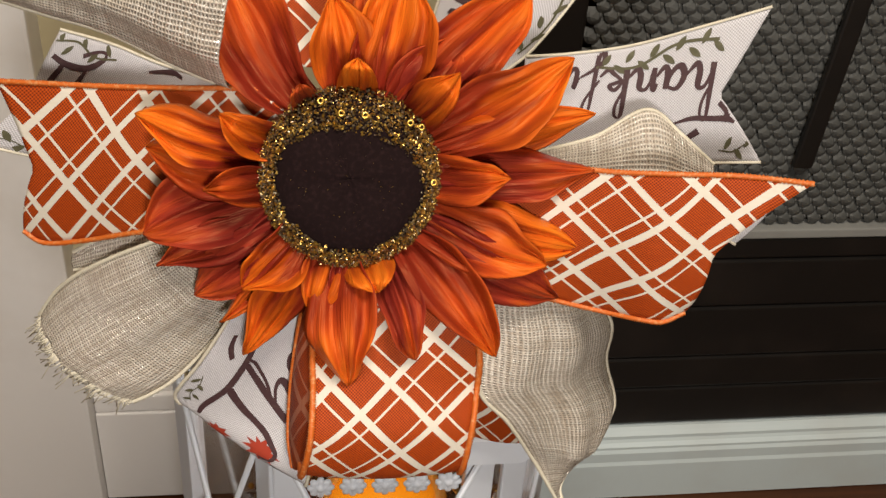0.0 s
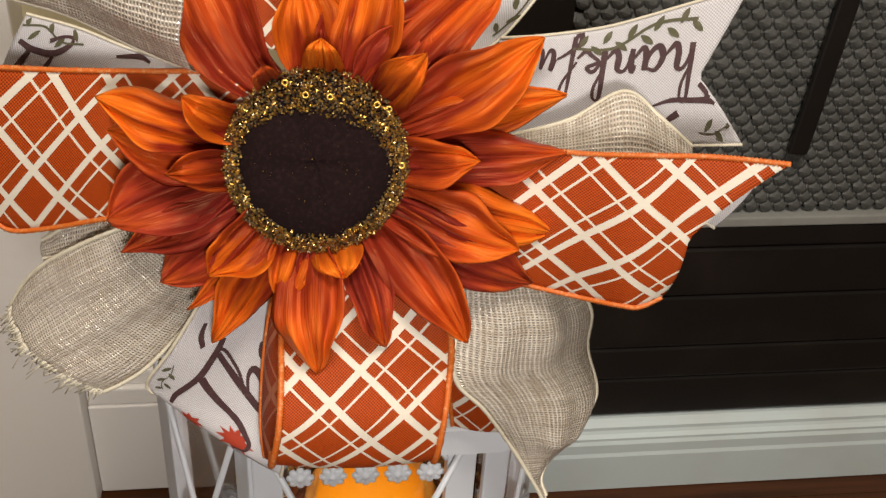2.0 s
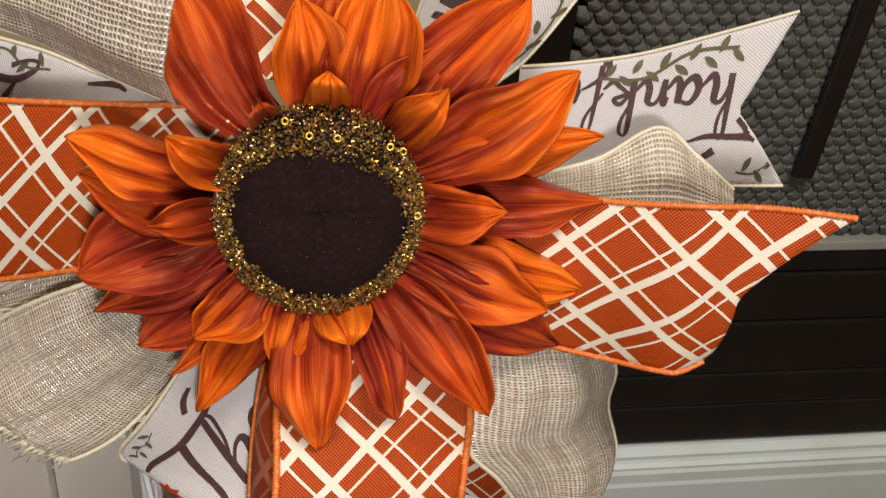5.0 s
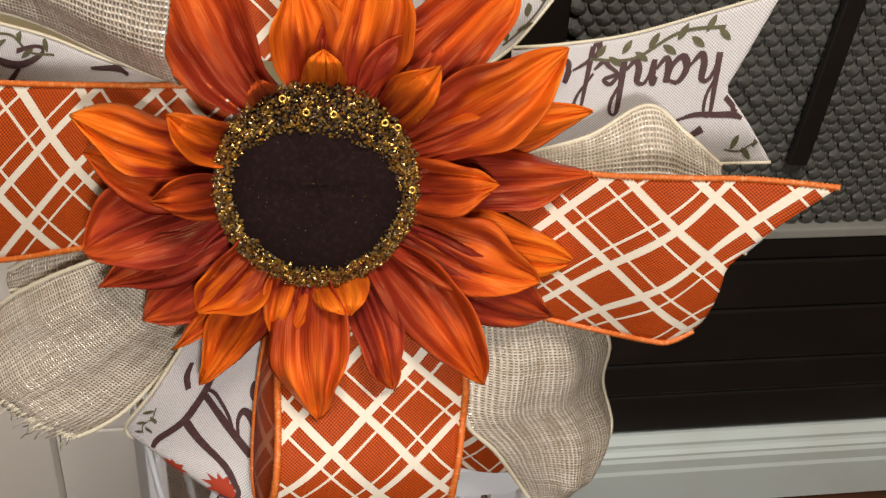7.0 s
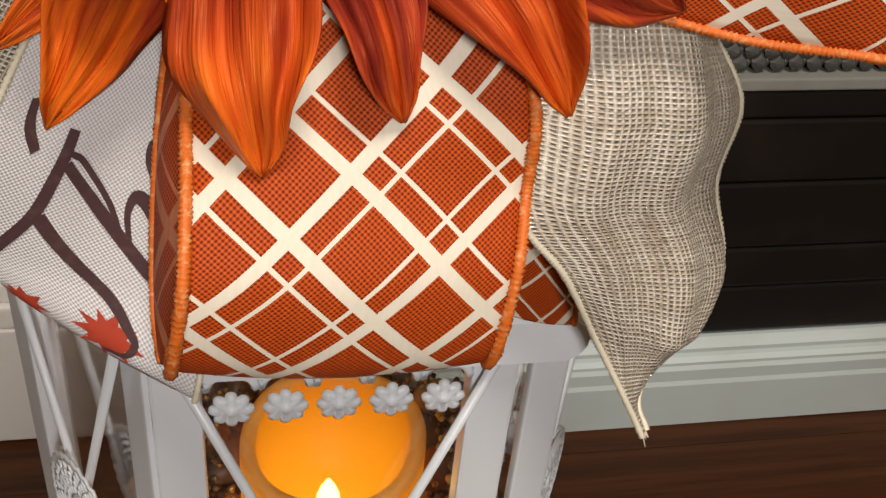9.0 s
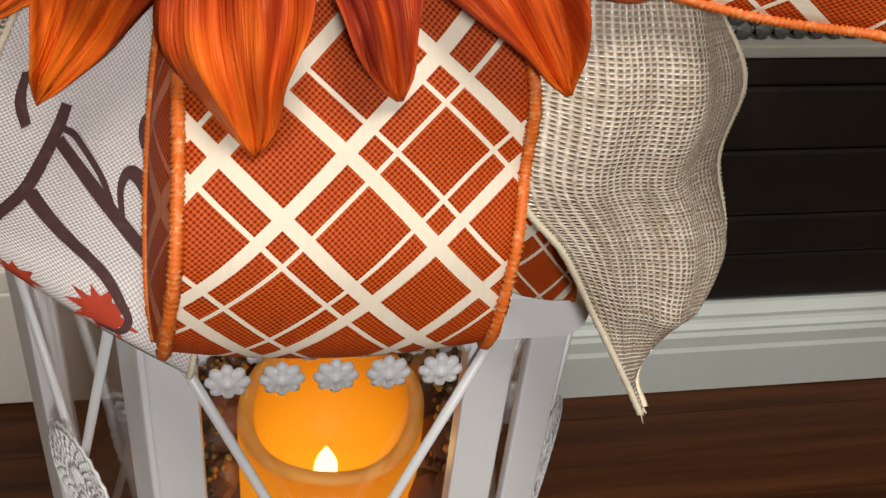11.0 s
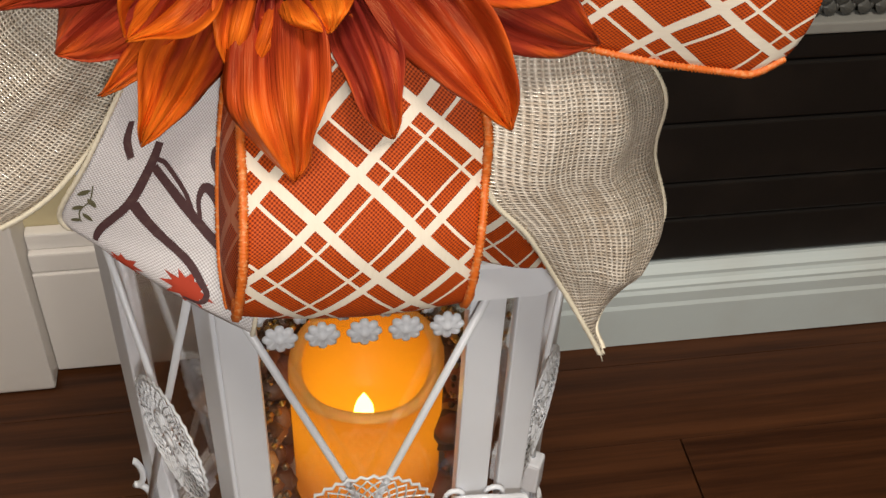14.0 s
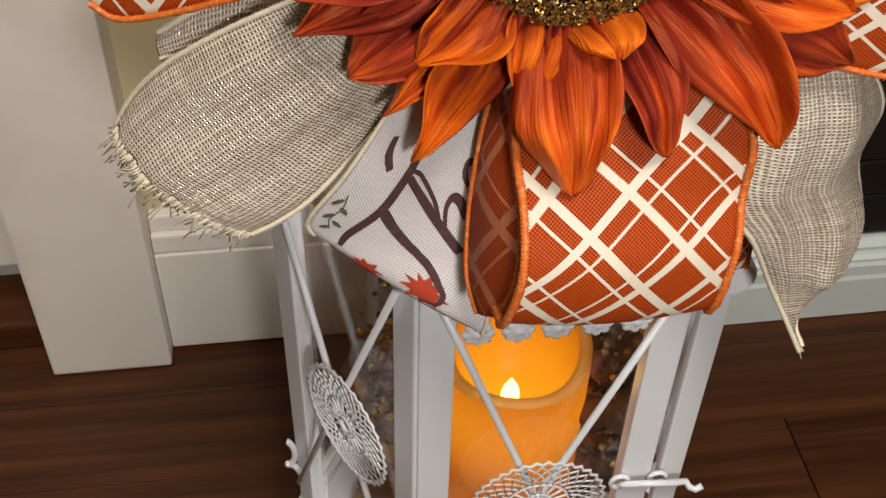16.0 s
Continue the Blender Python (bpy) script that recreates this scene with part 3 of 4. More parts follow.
def filling():
    """Potpourri round the candle: cones, gold tinsel and beads."""
    rng = random.Random(8)
    heap = []
    def blob(p, r, sq, sides=8):
        v, f = [], []
        for i in range(5):
            ph = math.pi * i / 4
            for k in range(sides):
                t = 2 * math.pi * k / sides
                rr = r * (0.85 + 0.3 * rng.random())
                v.append((p[0] + rr * math.sin(ph) * math.cos(t), p[1] + rr * math.sin(ph) * math.sin(t), p[2] + sq * r * math.cos(ph)))
        for i in range(4):
            for k in range(sides):
                f.append((i * sides + k, i * sides + (k + 1) % sides, (i + 1) * sides + (k + 1) % sides, (i + 1) * sides + k))
        return v, f
    def spot(lo, hi):
        while True:
            a = rng.uniform(0, 2 * math.pi)
            r = rng.uniform(0.049, 0.088)
            if math.sin(a) < -0.45 and hi > 0.22:
                continue
            return (0.094 + 0.96 * r * math.cos(a), LY + r * math.sin(a), rng.uniform(lo, hi))
    for i in range(260):
        p = spot(0.142, 0.255)
        heap.append(blob(p, rng.uniform(0.006, 0.012), rng.uniform(0.5, 1.1)))
    pot = tagged(new("potpourri", joined("potpourri", heap, speckled("potpourri_bits", ((0.11, 0.05, 0.018), (0.20, 0.10, 0.035), (0.045, 0.022, 0.010), (0.46, 0.34, 0.16), (0.14, 0.045, 0.014), (0.07, 0.034, 0.014)), 0.55, 0.0))), "brown potpourri of cones and dried pods around the candle", "potpourri", kind="stuff")
    beads = [blob(spot(0.170, 0.300), rng.uniform(0.0009, 0.0024), 1.0, 6) for i in range(1100)]
    tagged(new("gold_tinsel", joined("gold_tinsel", beads, GLITTER)), "gold tinsel beads scattered over the potpourri", "tinsel", kind="stuff")


filling()


# ---- bow ----
# cross-sections of each ribbon from the knot outwards: the two edges, in metres
plaid_tail_right = [
    ((0.1028, 0.4050, 0.6009), (0.1083, 0.3900, 0.5563)),
    ((0.1203, 0.4020, 0.6013), (0.1251, 0.3880, 0.5493)),
    ((0.1395, 0.3960, 0.6034), (0.1422, 0.3830, 0.5477)),
    ((0.1620, 0.3860, 0.6059), (0.1645, 0.3780, 0.5443)),
    ((0.1851, 0.3760, 0.6106), (0.1807, 0.3680, 0.5467)),
    ((0.2088, 0.3740, 0.6108), (0.1891, 0.3680, 0.5458)),
    ((0.2327, 0.3620, 0.6145), (0.1975, 0.3690, 0.5494)),
]
plaid_tail_left = [
    ((0.0425, 0.4150, 0.6248), (0.0416, 0.3950, 0.5774)),
    ((0.0214, 0.4180, 0.6246), (0.0154, 0.4000, 0.5722)),
    ((-0.0044, 0.4240, 0.6218), (-0.0142, 0.4100, 0.5654)),
    ((-0.0310, 0.4320, 0.6184), (-0.0443, 0.4250, 0.5508)),
    ((-0.0532, 0.4380, 0.6165), (-0.0620, 0.4320, 0.5452)),
    ((-0.0735, 0.4450, 0.6139), (-0.0705, 0.4350, 0.5493)),
]
white_tail_right = [
    ((0.1416, 0.462, 0.6171), (0.137, 0.452, 0.571)),
    ((0.1641, 0.472, 0.6138), (0.1623, 0.465, 0.5651)),
    ((0.1917, 0.472, 0.618), (0.1999, 0.46, 0.5656)),
    ((0.2207, 0.465, 0.6308), (0.2292, 0.452, 0.5692)),
    ((0.2462, 0.46, 0.6419), (0.2517, 0.445, 0.5735)),
]
white_tail_top = [
    ((0.1008, 0.465, 0.6102), (0.1342, 0.47, 0.6051)),
    ((0.1022, 0.475, 0.6266), (0.1492, 0.48, 0.6126)),
    ((0.1085, 0.485, 0.643), (0.1702, 0.49, 0.6366)),
    ((0.1166, 0.5, 0.66), (0.1851, 0.5, 0.6563)),
]
plaid_tail_top = [
    ((0.0316, 0.44, 0.6224), (0.0699, 0.44, 0.62)),
    ((0.0265, 0.465, 0.6451), (0.0733, 0.465, 0.6408)),
    ((0.0234, 0.485, 0.6635), (0.0741, 0.485, 0.6645)),
]
white_tail_left = [
    ((0.0219, 0.455, 0.6071), (0.0177, 0.45, 0.5605)),
    ((-0.0084, 0.465, 0.6103), (-0.0138, 0.458, 0.5645)),
    ((-0.0319, 0.475, 0.6157), (-0.0493, 0.47, 0.5591)),
    ((-0.0535, 0.482, 0.619), (-0.095, 0.478, 0.5662)),
]
burlap_tail_top = [
    ((0.024, 0.4, 0.6801), (0.0201, 0.42, 0.6232)),
    ((0.001, 0.41, 0.6819), (-0.0024, 0.43, 0.6277)),
    ((-0.0245, 0.43, 0.676), (-0.0278, 0.44, 0.6372)),
    ((-0.0511, 0.445, 0.6699), (-0.0519, 0.45, 0.64)),
    ((-0.0776, 0.455, 0.6657), (-0.0743, 0.46, 0.6424)),
]
burlap_tail_left = [
    ((0.0092, 0.3980, 0.5765), (0.0305, 0.3950, 0.5630)),
    ((-0.0143, 0.4070, 0.5619), (0.0175, 0.3970, 0.5338)),
    ((-0.0335, 0.4180, 0.5465), (0.0048, 0.3990, 0.5133)),
    ((-0.0509, 0.4280, 0.5302), (-0.0094, 0.4000, 0.4955)),
    ((-0.0628, 0.4360, 0.5149), (-0.0204, 0.4010, 0.4861)),
    ((-0.0716, 0.4420, 0.4987), (-0.0290, 0.4020, 0.4805)),
]
burlap_fold_left = [
    ((-0.0068, 0.42, 0.5584), (-0.007, 0.415, 0.5499)),
    ((-0.0335, 0.43, 0.5503), (-0.0331, 0.425, 0.5375)),
    ((-0.0523, 0.437, 0.5364), (-0.0525, 0.435, 0.5282)),
]
white_loop = [
    ((0.0209, 0.3900, 0.5464), (0.0573, 0.3980, 0.5346)),
    ((0.0027, 0.3940, 0.5109), (0.0549, 0.3920, 0.4960)),
    ((-0.0103, 0.4010, 0.4862), (0.0499, 0.3860, 0.4713)),
    ((-0.0081, 0.4050, 0.4766), (0.0450, 0.3800, 0.4469)),
    ((-0.0081, 0.4250, 0.4781), (0.0450, 0.4000, 0.4484)),
]
plaid_loop_back = [
    ((0.0452, 0.3880, 0.5427), (0.0495, 0.3800, 0.5473)),
    ((0.0428, 0.3880, 0.5287), (0.0488, 0.3755, 0.5366)),
    ((0.0407, 0.3860, 0.5135), (0.0483, 0.3640, 0.5290)),
    ((0.0391, 0.3830, 0.4980), (0.0479, 0.3520, 0.5222)),
    ((0.0381, 0.3760, 0.4810), (0.0466, 0.3455, 0.5078)),
    ((0.0396, 0.3640, 0.4751), (0.0437, 0.3510, 0.4865)),
]
plaid_loop = [
    ((0.0507, 0.3738, 0.5672), (0.1064, 0.3791, 0.5639)),
    ((0.0488, 0.3770, 0.5490), (0.1094, 0.3659, 0.5542)),
    ((0.0479, 0.3668, 0.5363), (0.1125, 0.3579, 0.5400)),
    ((0.0474, 0.3493, 0.5275), (0.1126, 0.3570, 0.5231)),
    ((0.0459, 0.3394, 0.5134), (0.1101, 0.3473, 0.5089)),
    ((0.0425, 0.3454, 0.4906), (0.1075, 0.3492, 0.4846)),
    ((0.0435, 0.3694, 0.4896), (0.1065, 0.3732, 0.4836)),
]
burlap_tail_lower = [
    ((0.1223, 0.4050, 0.5474), (0.1649, 0.4180, 0.5383)),
    ((0.1190, 0.3920, 0.5419), (0.1695, 0.4120, 0.5302)),
    ((0.1185, 0.3840, 0.5239), (0.1841, 0.4130, 0.5082)),
    ((0.1187, 0.3780, 0.5014), (0.1890, 0.4230, 0.4768)),
    ((0.1336, 0.3800, 0.4802), (0.1960, 0.4200, 0.4481)),
    ((0.1489, 0.3860, 0.4506), (0.1797, 0.4080, 0.4331)),
    ((0.1598, 0.3850, 0.4298), (0.1662, 0.3920, 0.4259)),
    ((0.1658, 0.3830, 0.4183), (0.1678, 0.3850, 0.4186)),
]
plaid_tail_lower = [
    ((0.1184, 0.395, 0.5035), (0.1444, 0.405, 0.4937)),
    ((0.1202, 0.395, 0.4748), (0.1465, 0.405, 0.4621)),
    ((0.1227, 0.398, 0.4549), (0.1494, 0.408, 0.4393)),
]
burlap_tail_right = [
    ((0.139, 0.43, 0.587), (0.1376, 0.42, 0.5829)),
    ((0.169, 0.436, 0.5921), (0.1671, 0.42, 0.5797)),
    ((0.1919, 0.44, 0.6032), (0.1922, 0.42, 0.5771)),
    ((0.2072, 0.435, 0.5941), (0.2085, 0.42, 0.5769)),
    ((0.2195, 0.422, 0.5863), (0.219, 0.416, 0.5793)),
]
white_tail_lower = [
    ((0.2032, 0.392, 0.5784), (0.2188, 0.392, 0.5945)),
    ((0.2267, 0.4, 0.5604), (0.24, 0.4, 0.5803)),
]

def catmull(points, t):
    p = np.array(points, dtype=float)
    n = len(p) - 1
    t = np.clip(np.asarray(t, dtype=float), 0, 1) * n
    i = np.minimum(t.astype(int), n - 1)
    f = (t - i)[..., None]
    ext = np.vstack([2 * p[0] - p[1], p, 2 * p[-1] - p[-2]])
    a, b, c, d = ext[i], ext[i + 1], ext[i + 2], ext[i + 3]
    return 0.5 * (2 * b + (c - a) * f + (2 * a - 5 * b + 4 * c - d) * f * f + (3 * b - a - 3 * c + d) * f ** 3)


class Ribbon:
    """A strip of wired ribbon between two edges, bulged across and rippled."""

    def __init__(self, sections, bulge=0.0, notch=0.0, ripple=0.0, seed=1, shift=None, scale=1.0, flat=None):
        self.a = [s[0] for s in sections]
        self.b = [s[1] for s in sections]
        self.bulge, self.notch, self.ripple, self.seed, self.shift = bulge, notch, ripple, seed, shift or (0.013 * seed, 0.021 * seed)
        self.scale, self.flat = scale, flat
        self.length = sum(np.linalg.norm((np.array(sections[i + 1][0]) + sections[i + 1][1] - np.array(sections[i][0]) - sections[i][1]) / 2) for i in range(len(sections) - 1))
        self.width = float(np.median([np.linalg.norm(np.array(s[0]) - s[1]) for s in sections]))

    def at(self, s, w):
        """Points and front normals at s along (0 to 1) and w across (0 to 1)."""
        s, w = np.asarray(s, dtype=float), np.asarray(w, dtype=float)
        s = s * (1 - self.notch * (1 - np.abs(2 * w - 1)))
        pa, pb = catmull(self.a, s), catmull(self.b, s)
        da = catmull(self.a, np.minimum(s + 0.01, 1)) - catmull(self.a, np.minimum(s + 0.01, 1) - 0.02)
        db = catmull(self.b, np.minimum(s + 0.01, 1)) - catmull(self.b, np.minimum(s + 0.01, 1) - 0.02)
        nrm = np.cross(da + db, pb - pa)
        nrm /= np.linalg.norm(nrm, axis=-1)[..., None] + 1e-9
        nrm = np.where((nrm @ np.array((0.0, -0.85, 0.5)))[..., None] < 0, -nrm, nrm)
        p = pa + (pb - pa) * w[..., None]
        k = self.seed * 1.7
        local = np.minimum(1.0, np.linalg.norm(pb - pa, axis=-1) / self.width) ** 1.5
        off = self.bulge * local * (1 - (2 * w - 1) ** 2) + local * self.ripple * (np.sin(9 * s + 3 * w + k) * 0.6 + np.sin(17 * w + 4 * s + 2 * k) * 0.4) * np.minimum(1, 4 * w * (1 - w) + 0.25)
        return p + nrm * off[..., None], nrm


def strip_mesh(name, rib, mat, ns=44, nw=22, fray=0.0, turn=0.0):
    s, w = np.meshgrid(np.linspace(0, 1, ns), np.linspace(0, 1, nw), indexing="ij")
    if fray:
        rng = np.random.RandomState(rib.seed)
        s = s * (1 + fray * (rng.rand(1, nw) - 0.5) * (s > 0.9))
    p, _ = rib.at(s, w)
    verts = p.reshape(-1, 3)
    run = np.concatenate([np.zeros((1, nw)), np.cumsum(np.linalg.norm(np.diff(p, axis=0), axis=2), axis=0)], 0)
    # lengths along the middle, read at each point's own place along the uncut strip
    flat = Ribbon.at(rib, np.linspace(0, 1, 200) / max(1e-6, 1 - rib.notch), np.full(200, 0.5))[0]
    steps = np.concatenate([[0], np.cumsum(np.linalg.norm(np.diff(flat, axis=0), axis=1))])
    mid = np.interp(s * (1 - rib.notch * (1 - np.abs(2 * w - 1))), np.linspace(0, 1, 200), steps)
    u = (w - 0.5) * rib.width
    uv = rib.scale * np.stack([u + rib.shift[0], mid + rib.shift[1]], 2).reshape(-1, 2)
    if rib.flat:
        # the print runs straight across a tail that hangs flat
        (ax, az, ao), (bx, bz, bo) = rib.flat
        uv = np.stack([ax * verts[:, 0] + az * verts[:, 2] + ao, bx * verts[:, 0] + bz * verts[:, 2] + bo], 1)
    faces = [(i * nw + j, (i + 1) * nw + j, (i + 1) * nw + j + 1, i * nw + j + 1) for i in range(ns - 1) for j in range(nw - 1)]
    return mesh_of(name, verts, faces, mat, uv)


def edge_mesh(name, rib, w, mat, radius, stitch=0.0011):
    n = max(30, int(rib.length / stitch * 2.2))
    s = np.linspace(0, 1, n)
    p, nrm = rib.at(s, np.full(n, float(w)))
    rad = radius * (1 + 0.28 * np.sin(np.arange(n) * math.pi * 0.9))
    return tube_mesh(name, p + nrm * radius * 0.4, rad, mat, 6)


def ribbon(parent, name, rib, mat, label, edge, radius, fray=0.0, ns=44, nw=22):
    ob = part(name, strip_mesh(name, rib, mat, ns, nw, fray), parent, label)
    thick = ob.modifiers.new("thickness", "SOLIDIFY")
    thick.thickness, thick.offset = 0.0004, 0.0
    for w in (0.0, 1.0):
        part("wired_edge", edge_mesh("wired_edge", rib, w, edge, radius), ob)
    return ob


def printed(parent, name, rib, verts, faces, mat, origin, angle, size, up=0.0006):
    """Lays a flat drawing on a ribbon; origin is (along, across) in 0 to 1, angle turns it, size scales it to metres."""
    ca, sa = math.cos(radians(angle)), math.sin(radians(angle))
    v = np.array(verts, dtype=float)[:, :2] * size
    along = (ca * v[:, 0] - sa * v[:, 1]) / rib.length
    across = (sa * v[:, 0] + ca * v[:, 1]) / rib.width
    s, w = origin[0] + along, origin[1] + across
    s2 = s / (1 - rib.notch * (1 - np.abs(2 * np.clip(w, 0, 1) - 1)))
    keep = (w > 0.01) & (w < 0.99) & (s2 < 0.995) & (s2 > 0.0)
    faces = [f for f in faces if all(keep[i] for i in f)]
    if not faces:
        return
    used = sorted({i for f in faces for i in f})
    ids = {o: k for k, o in enumerate(used)}
    p, nrm = rib.at(np.clip(s2[used], 0, 1), np.clip(w[used], 0, 1))
    part(name, mesh_of(name, p + nrm * up, [tuple(ids[i] for i in f) for f in faces], mat), parent)


def stroke(points, widths, n=40):
    """A flat brush stroke along a smooth line."""
    t = np.linspace(0, 1, n)
    c = catmull([(x, y, 0) for x, y in points], t)
    r = np.interp(t, np.linspace(0, 1, len(widths)), widths)
    d = np.gradient(c, axis=0)
    d /= np.linalg.norm(d, axis=1)[:, None] + 1e-9
    o = np.stack([-d[:, 1], d[:, 0], 0 * d[:, 0]], 1) * r[:, None]
    v = np.concatenate([c - o, c - 0.34 * o, c + 0.34 * o, c + o])
    f = [(k * n + i, k * n + i + 1, (k + 1) * n + i + 1, (k + 1) * n + i) for i in range(n - 1) for k in range(3)]
    return v, f


# brush script letters of the printed word "Thankful": strokes in units of the small letter's height
SCRIPT = {
    "T": (2.05, [([(-0.5, 1.3), (-0.75, 1.7), (-0.2, 2.05), (0.6, 1.95), (1.5, 2.15), (2.0, 2.3)], (0.10, 0.15, 0.11, 0.07)), ([(0.95, 1.95), (0.8, 1.2), (0.6, 0.4), (0.2, -0.1), (-0.2, 0.1)], (0.12, 0.17, 0.16, 0.08))]),
    "h": (1.25, [([(0.0, 0.6), (0.45, 1.5), (0.5, 2.2), (0.25, 2.2), (0.15, 1.2), (0.05, 0.0)], (0.05, 0.07, 0.05, 0.10, 0.14)), ([(0.05, 0.2), (0.4, 0.9), (0.7, 0.9), (0.65, 0.3), (0.8, 0.0), (1.2, 0.4)], (0.06, 0.08, 0.14, 0.13, 0.05))]),
    "a": (1.15, [([(0.75, 0.85), (0.35, 0.95), (0.05, 0.45), (0.2, 0.02), (0.55, 0.25), (0.8, 0.9)], (0.06, 0.10, 0.15, 0.10, 0.06)), ([(0.8, 0.95), (0.72, 0.3), (0.85, 0.0), (1.2, 0.4)], (0.12, 0.14, 0.10, 0.05))]),
    "n": (1.25, [([(0.0, 0.7), (0.15, 0.95), (0.18, 0.5), (0.1, 0.0)], (0.05, 0.12, 0.14, 0.10)), ([(0.12, 0.2), (0.45, 0.9), (0.75, 0.85), (0.7, 0.3), (0.85, 0.0), (1.25, 0.4)], (0.05, 0.08, 0.14, 0.13, 0.05))]),
    "k": (1.2, [([(0.0, 0.6), (0.4, 1.6), (0.42, 2.2), (0.2, 2.2), (0.12, 1.0), (0.05, 0.0)], (0.05, 0.07, 0.05, 0.11, 0.14)), ([(0.1, 0.35), (0.5, 0.95), (0.75, 0.75), (0.3, 0.5), (0.6, 0.2), (0.85, 0.0), (1.2, 0.35)], (0.05, 0.10, 0.09, 0.08, 0.12, 0.05))]),
    "f": (0.95, [([(0.0, 0.5), (0.5, 1.5), (0.55, 2.2), (0.3, 2.2), (0.25, 1.0), (0.15, -0.6), (-0.05, -0.9), (-0.1, -0.4), (0.45, 0.1), (0.9, 0.4)], (0.05, 0.07, 0.05, 0.11, 0.14, 0.10, 0.05))]),
    "u": (1.25, [([(0.0, 0.4), (0.2, 0.95), (0.15, 0.2), (0.4, 0.0), (0.75, 0.9), (0.75, 0.2), (0.9, 0.0), (1.25, 0.4)], (0.05, 0.13, 0.13, 0.06, 0.12, 0.12, 0.05))]),
    "l": (0.6, [([(0.0, 0.4), (0.4, 1.5), (0.42, 2.2), (0.2, 2.2), (0.12, 0.6), (0.25, 0.0), (0.6, 0.4)], (0.05, 0.07, 0.05, 0.11, 0.14, 0.06))]),
}


def word(parent, rib, text, origin, angle, size, mat=INK, flip=1):
    x = 0.0
    for ch in text:
        step, strokes = SCRIPT[ch]
        verts, faces = [], []
        for pts, widths in strokes:
            v, f = stroke([(x + px, py * flip) for px, py in pts], widths)
            o = sum(len(q) for q in verts)
            verts.append(v)
            faces += [tuple(i + o for i in q) for q in f]
        printed(parent, "printed_letter", rib, np.concatenate(verts), faces, mat, origin, angle, size)
        x += step


def ink(parent, rib, points, widths, name="printed_letter", mat=None):
    """A brush stroke through (along, across) places of a ribbon, half widths in metres."""
    v, f = stroke([(a * (1 - rib.notch * (1 - abs(2 * c - 1))) * rib.length, c * rib.width) for a, c in points], widths)
    printed(parent, name, rib, v, f, mat or INK, (0.0, 0.0), 0.0, 1.0)


def leaf_shape():
    t = np.linspace(0, 1, 9)
    half = 0.20 * np.sin(math.pi * t) ** 0.8
    v = np.concatenate([np.stack([t, -half, 0 * t], 1), np.stack([t, half, 0 * t], 1)])
    return v, [(i, i + 1, i + 10, i + 9) for i in range(8)]


def vine(parent, rib, s0, s1, w0, w1, leaves, size=0.0062):
    v, f = stroke([(0, 0), (0.33, 0.05), (0.66, -0.05), (1, 0)], (0.012, 0.012), 30)
    dl, dw = (s1 - s0) * rib.length, (w1 - w0) * rib.width
    ln, ang = math.hypot(dl, dw), math.degrees(math.atan2(dw, dl))
    printed(parent, "printed_vine", rib, v, f, LEAF_INK, (s0, w0), ang, ln)
    lv, lf = leaf_shape()
    for i in range(leaves):
        k = (i + 0.5) / leaves
        printed(parent, "printed_leaf", rib, lv, lf, LEAF_INK, (s0 + (s1 - s0) * k, w0 + (w1 - w0) * k), ang + (48 if i % 2 else -48), size)


def maple(parent, rib, origin, angle, size):
    v, f = [(0, 0, 0)], []
    radii = (0.5, 0.95, 0.55, 1.0, 0.5, 0.85, 0.45, 0.75, 0.4, 0.7, 0.35, 0.8, 0.45, 0.9, 0.5, 1.0, 0.5, 0.9)
    n = len(radii)
    for ring in (0.33, 0.66, 1.0):
        for i, r in enumerate(radii):
            t = 2 * math.pi * i / n
            v.append((ring * r * math.cos(t), ring * r * math.sin(t), 0))
    f = [(0, 1 + i, 1 + (i + 1) % n) for i in range(n)]
    for r in range(2):
        f += [(1 + r * n + i, 1 + (r + 1) * n + i, 1 + (r + 1) * n + (i + 1) % n, 1 + r * n + (i + 1) % n) for i in range(n)]
    printed(parent, "printed_maple_leaf", rib, np.array(v), f, MAPLE_INK, origin, angle, size, 0.0005)


def frayed(parent, rib, seed, count=60, length=0.006):
    """Loose threads at a cut burlap end."""
    rng = random.Random(seed)
    pieces = []
    for i in range(count):
        w = rng.random()
        p, nrm = rib.at(np.array([0.97, 1.0]), np.array([w, w]))
        d = p[1] - p[0]
        d = d / (np.linalg.norm(d) + 1e-9)
        j = np.array([rng.uniform(-0.5, 0.5) for _ in range(3)])
        l = length * rng.uniform(0.3, 1.0)
        pieces.append(tube([p[1] - d * 0.001, p[1] + (d + 0.4 * j) * l * 0.5, p[1] + (d + j) * l], 0.00028, 3))
    part("frayed_threads", joined("frayed_threads", pieces, EDGE_CREAM), parent)


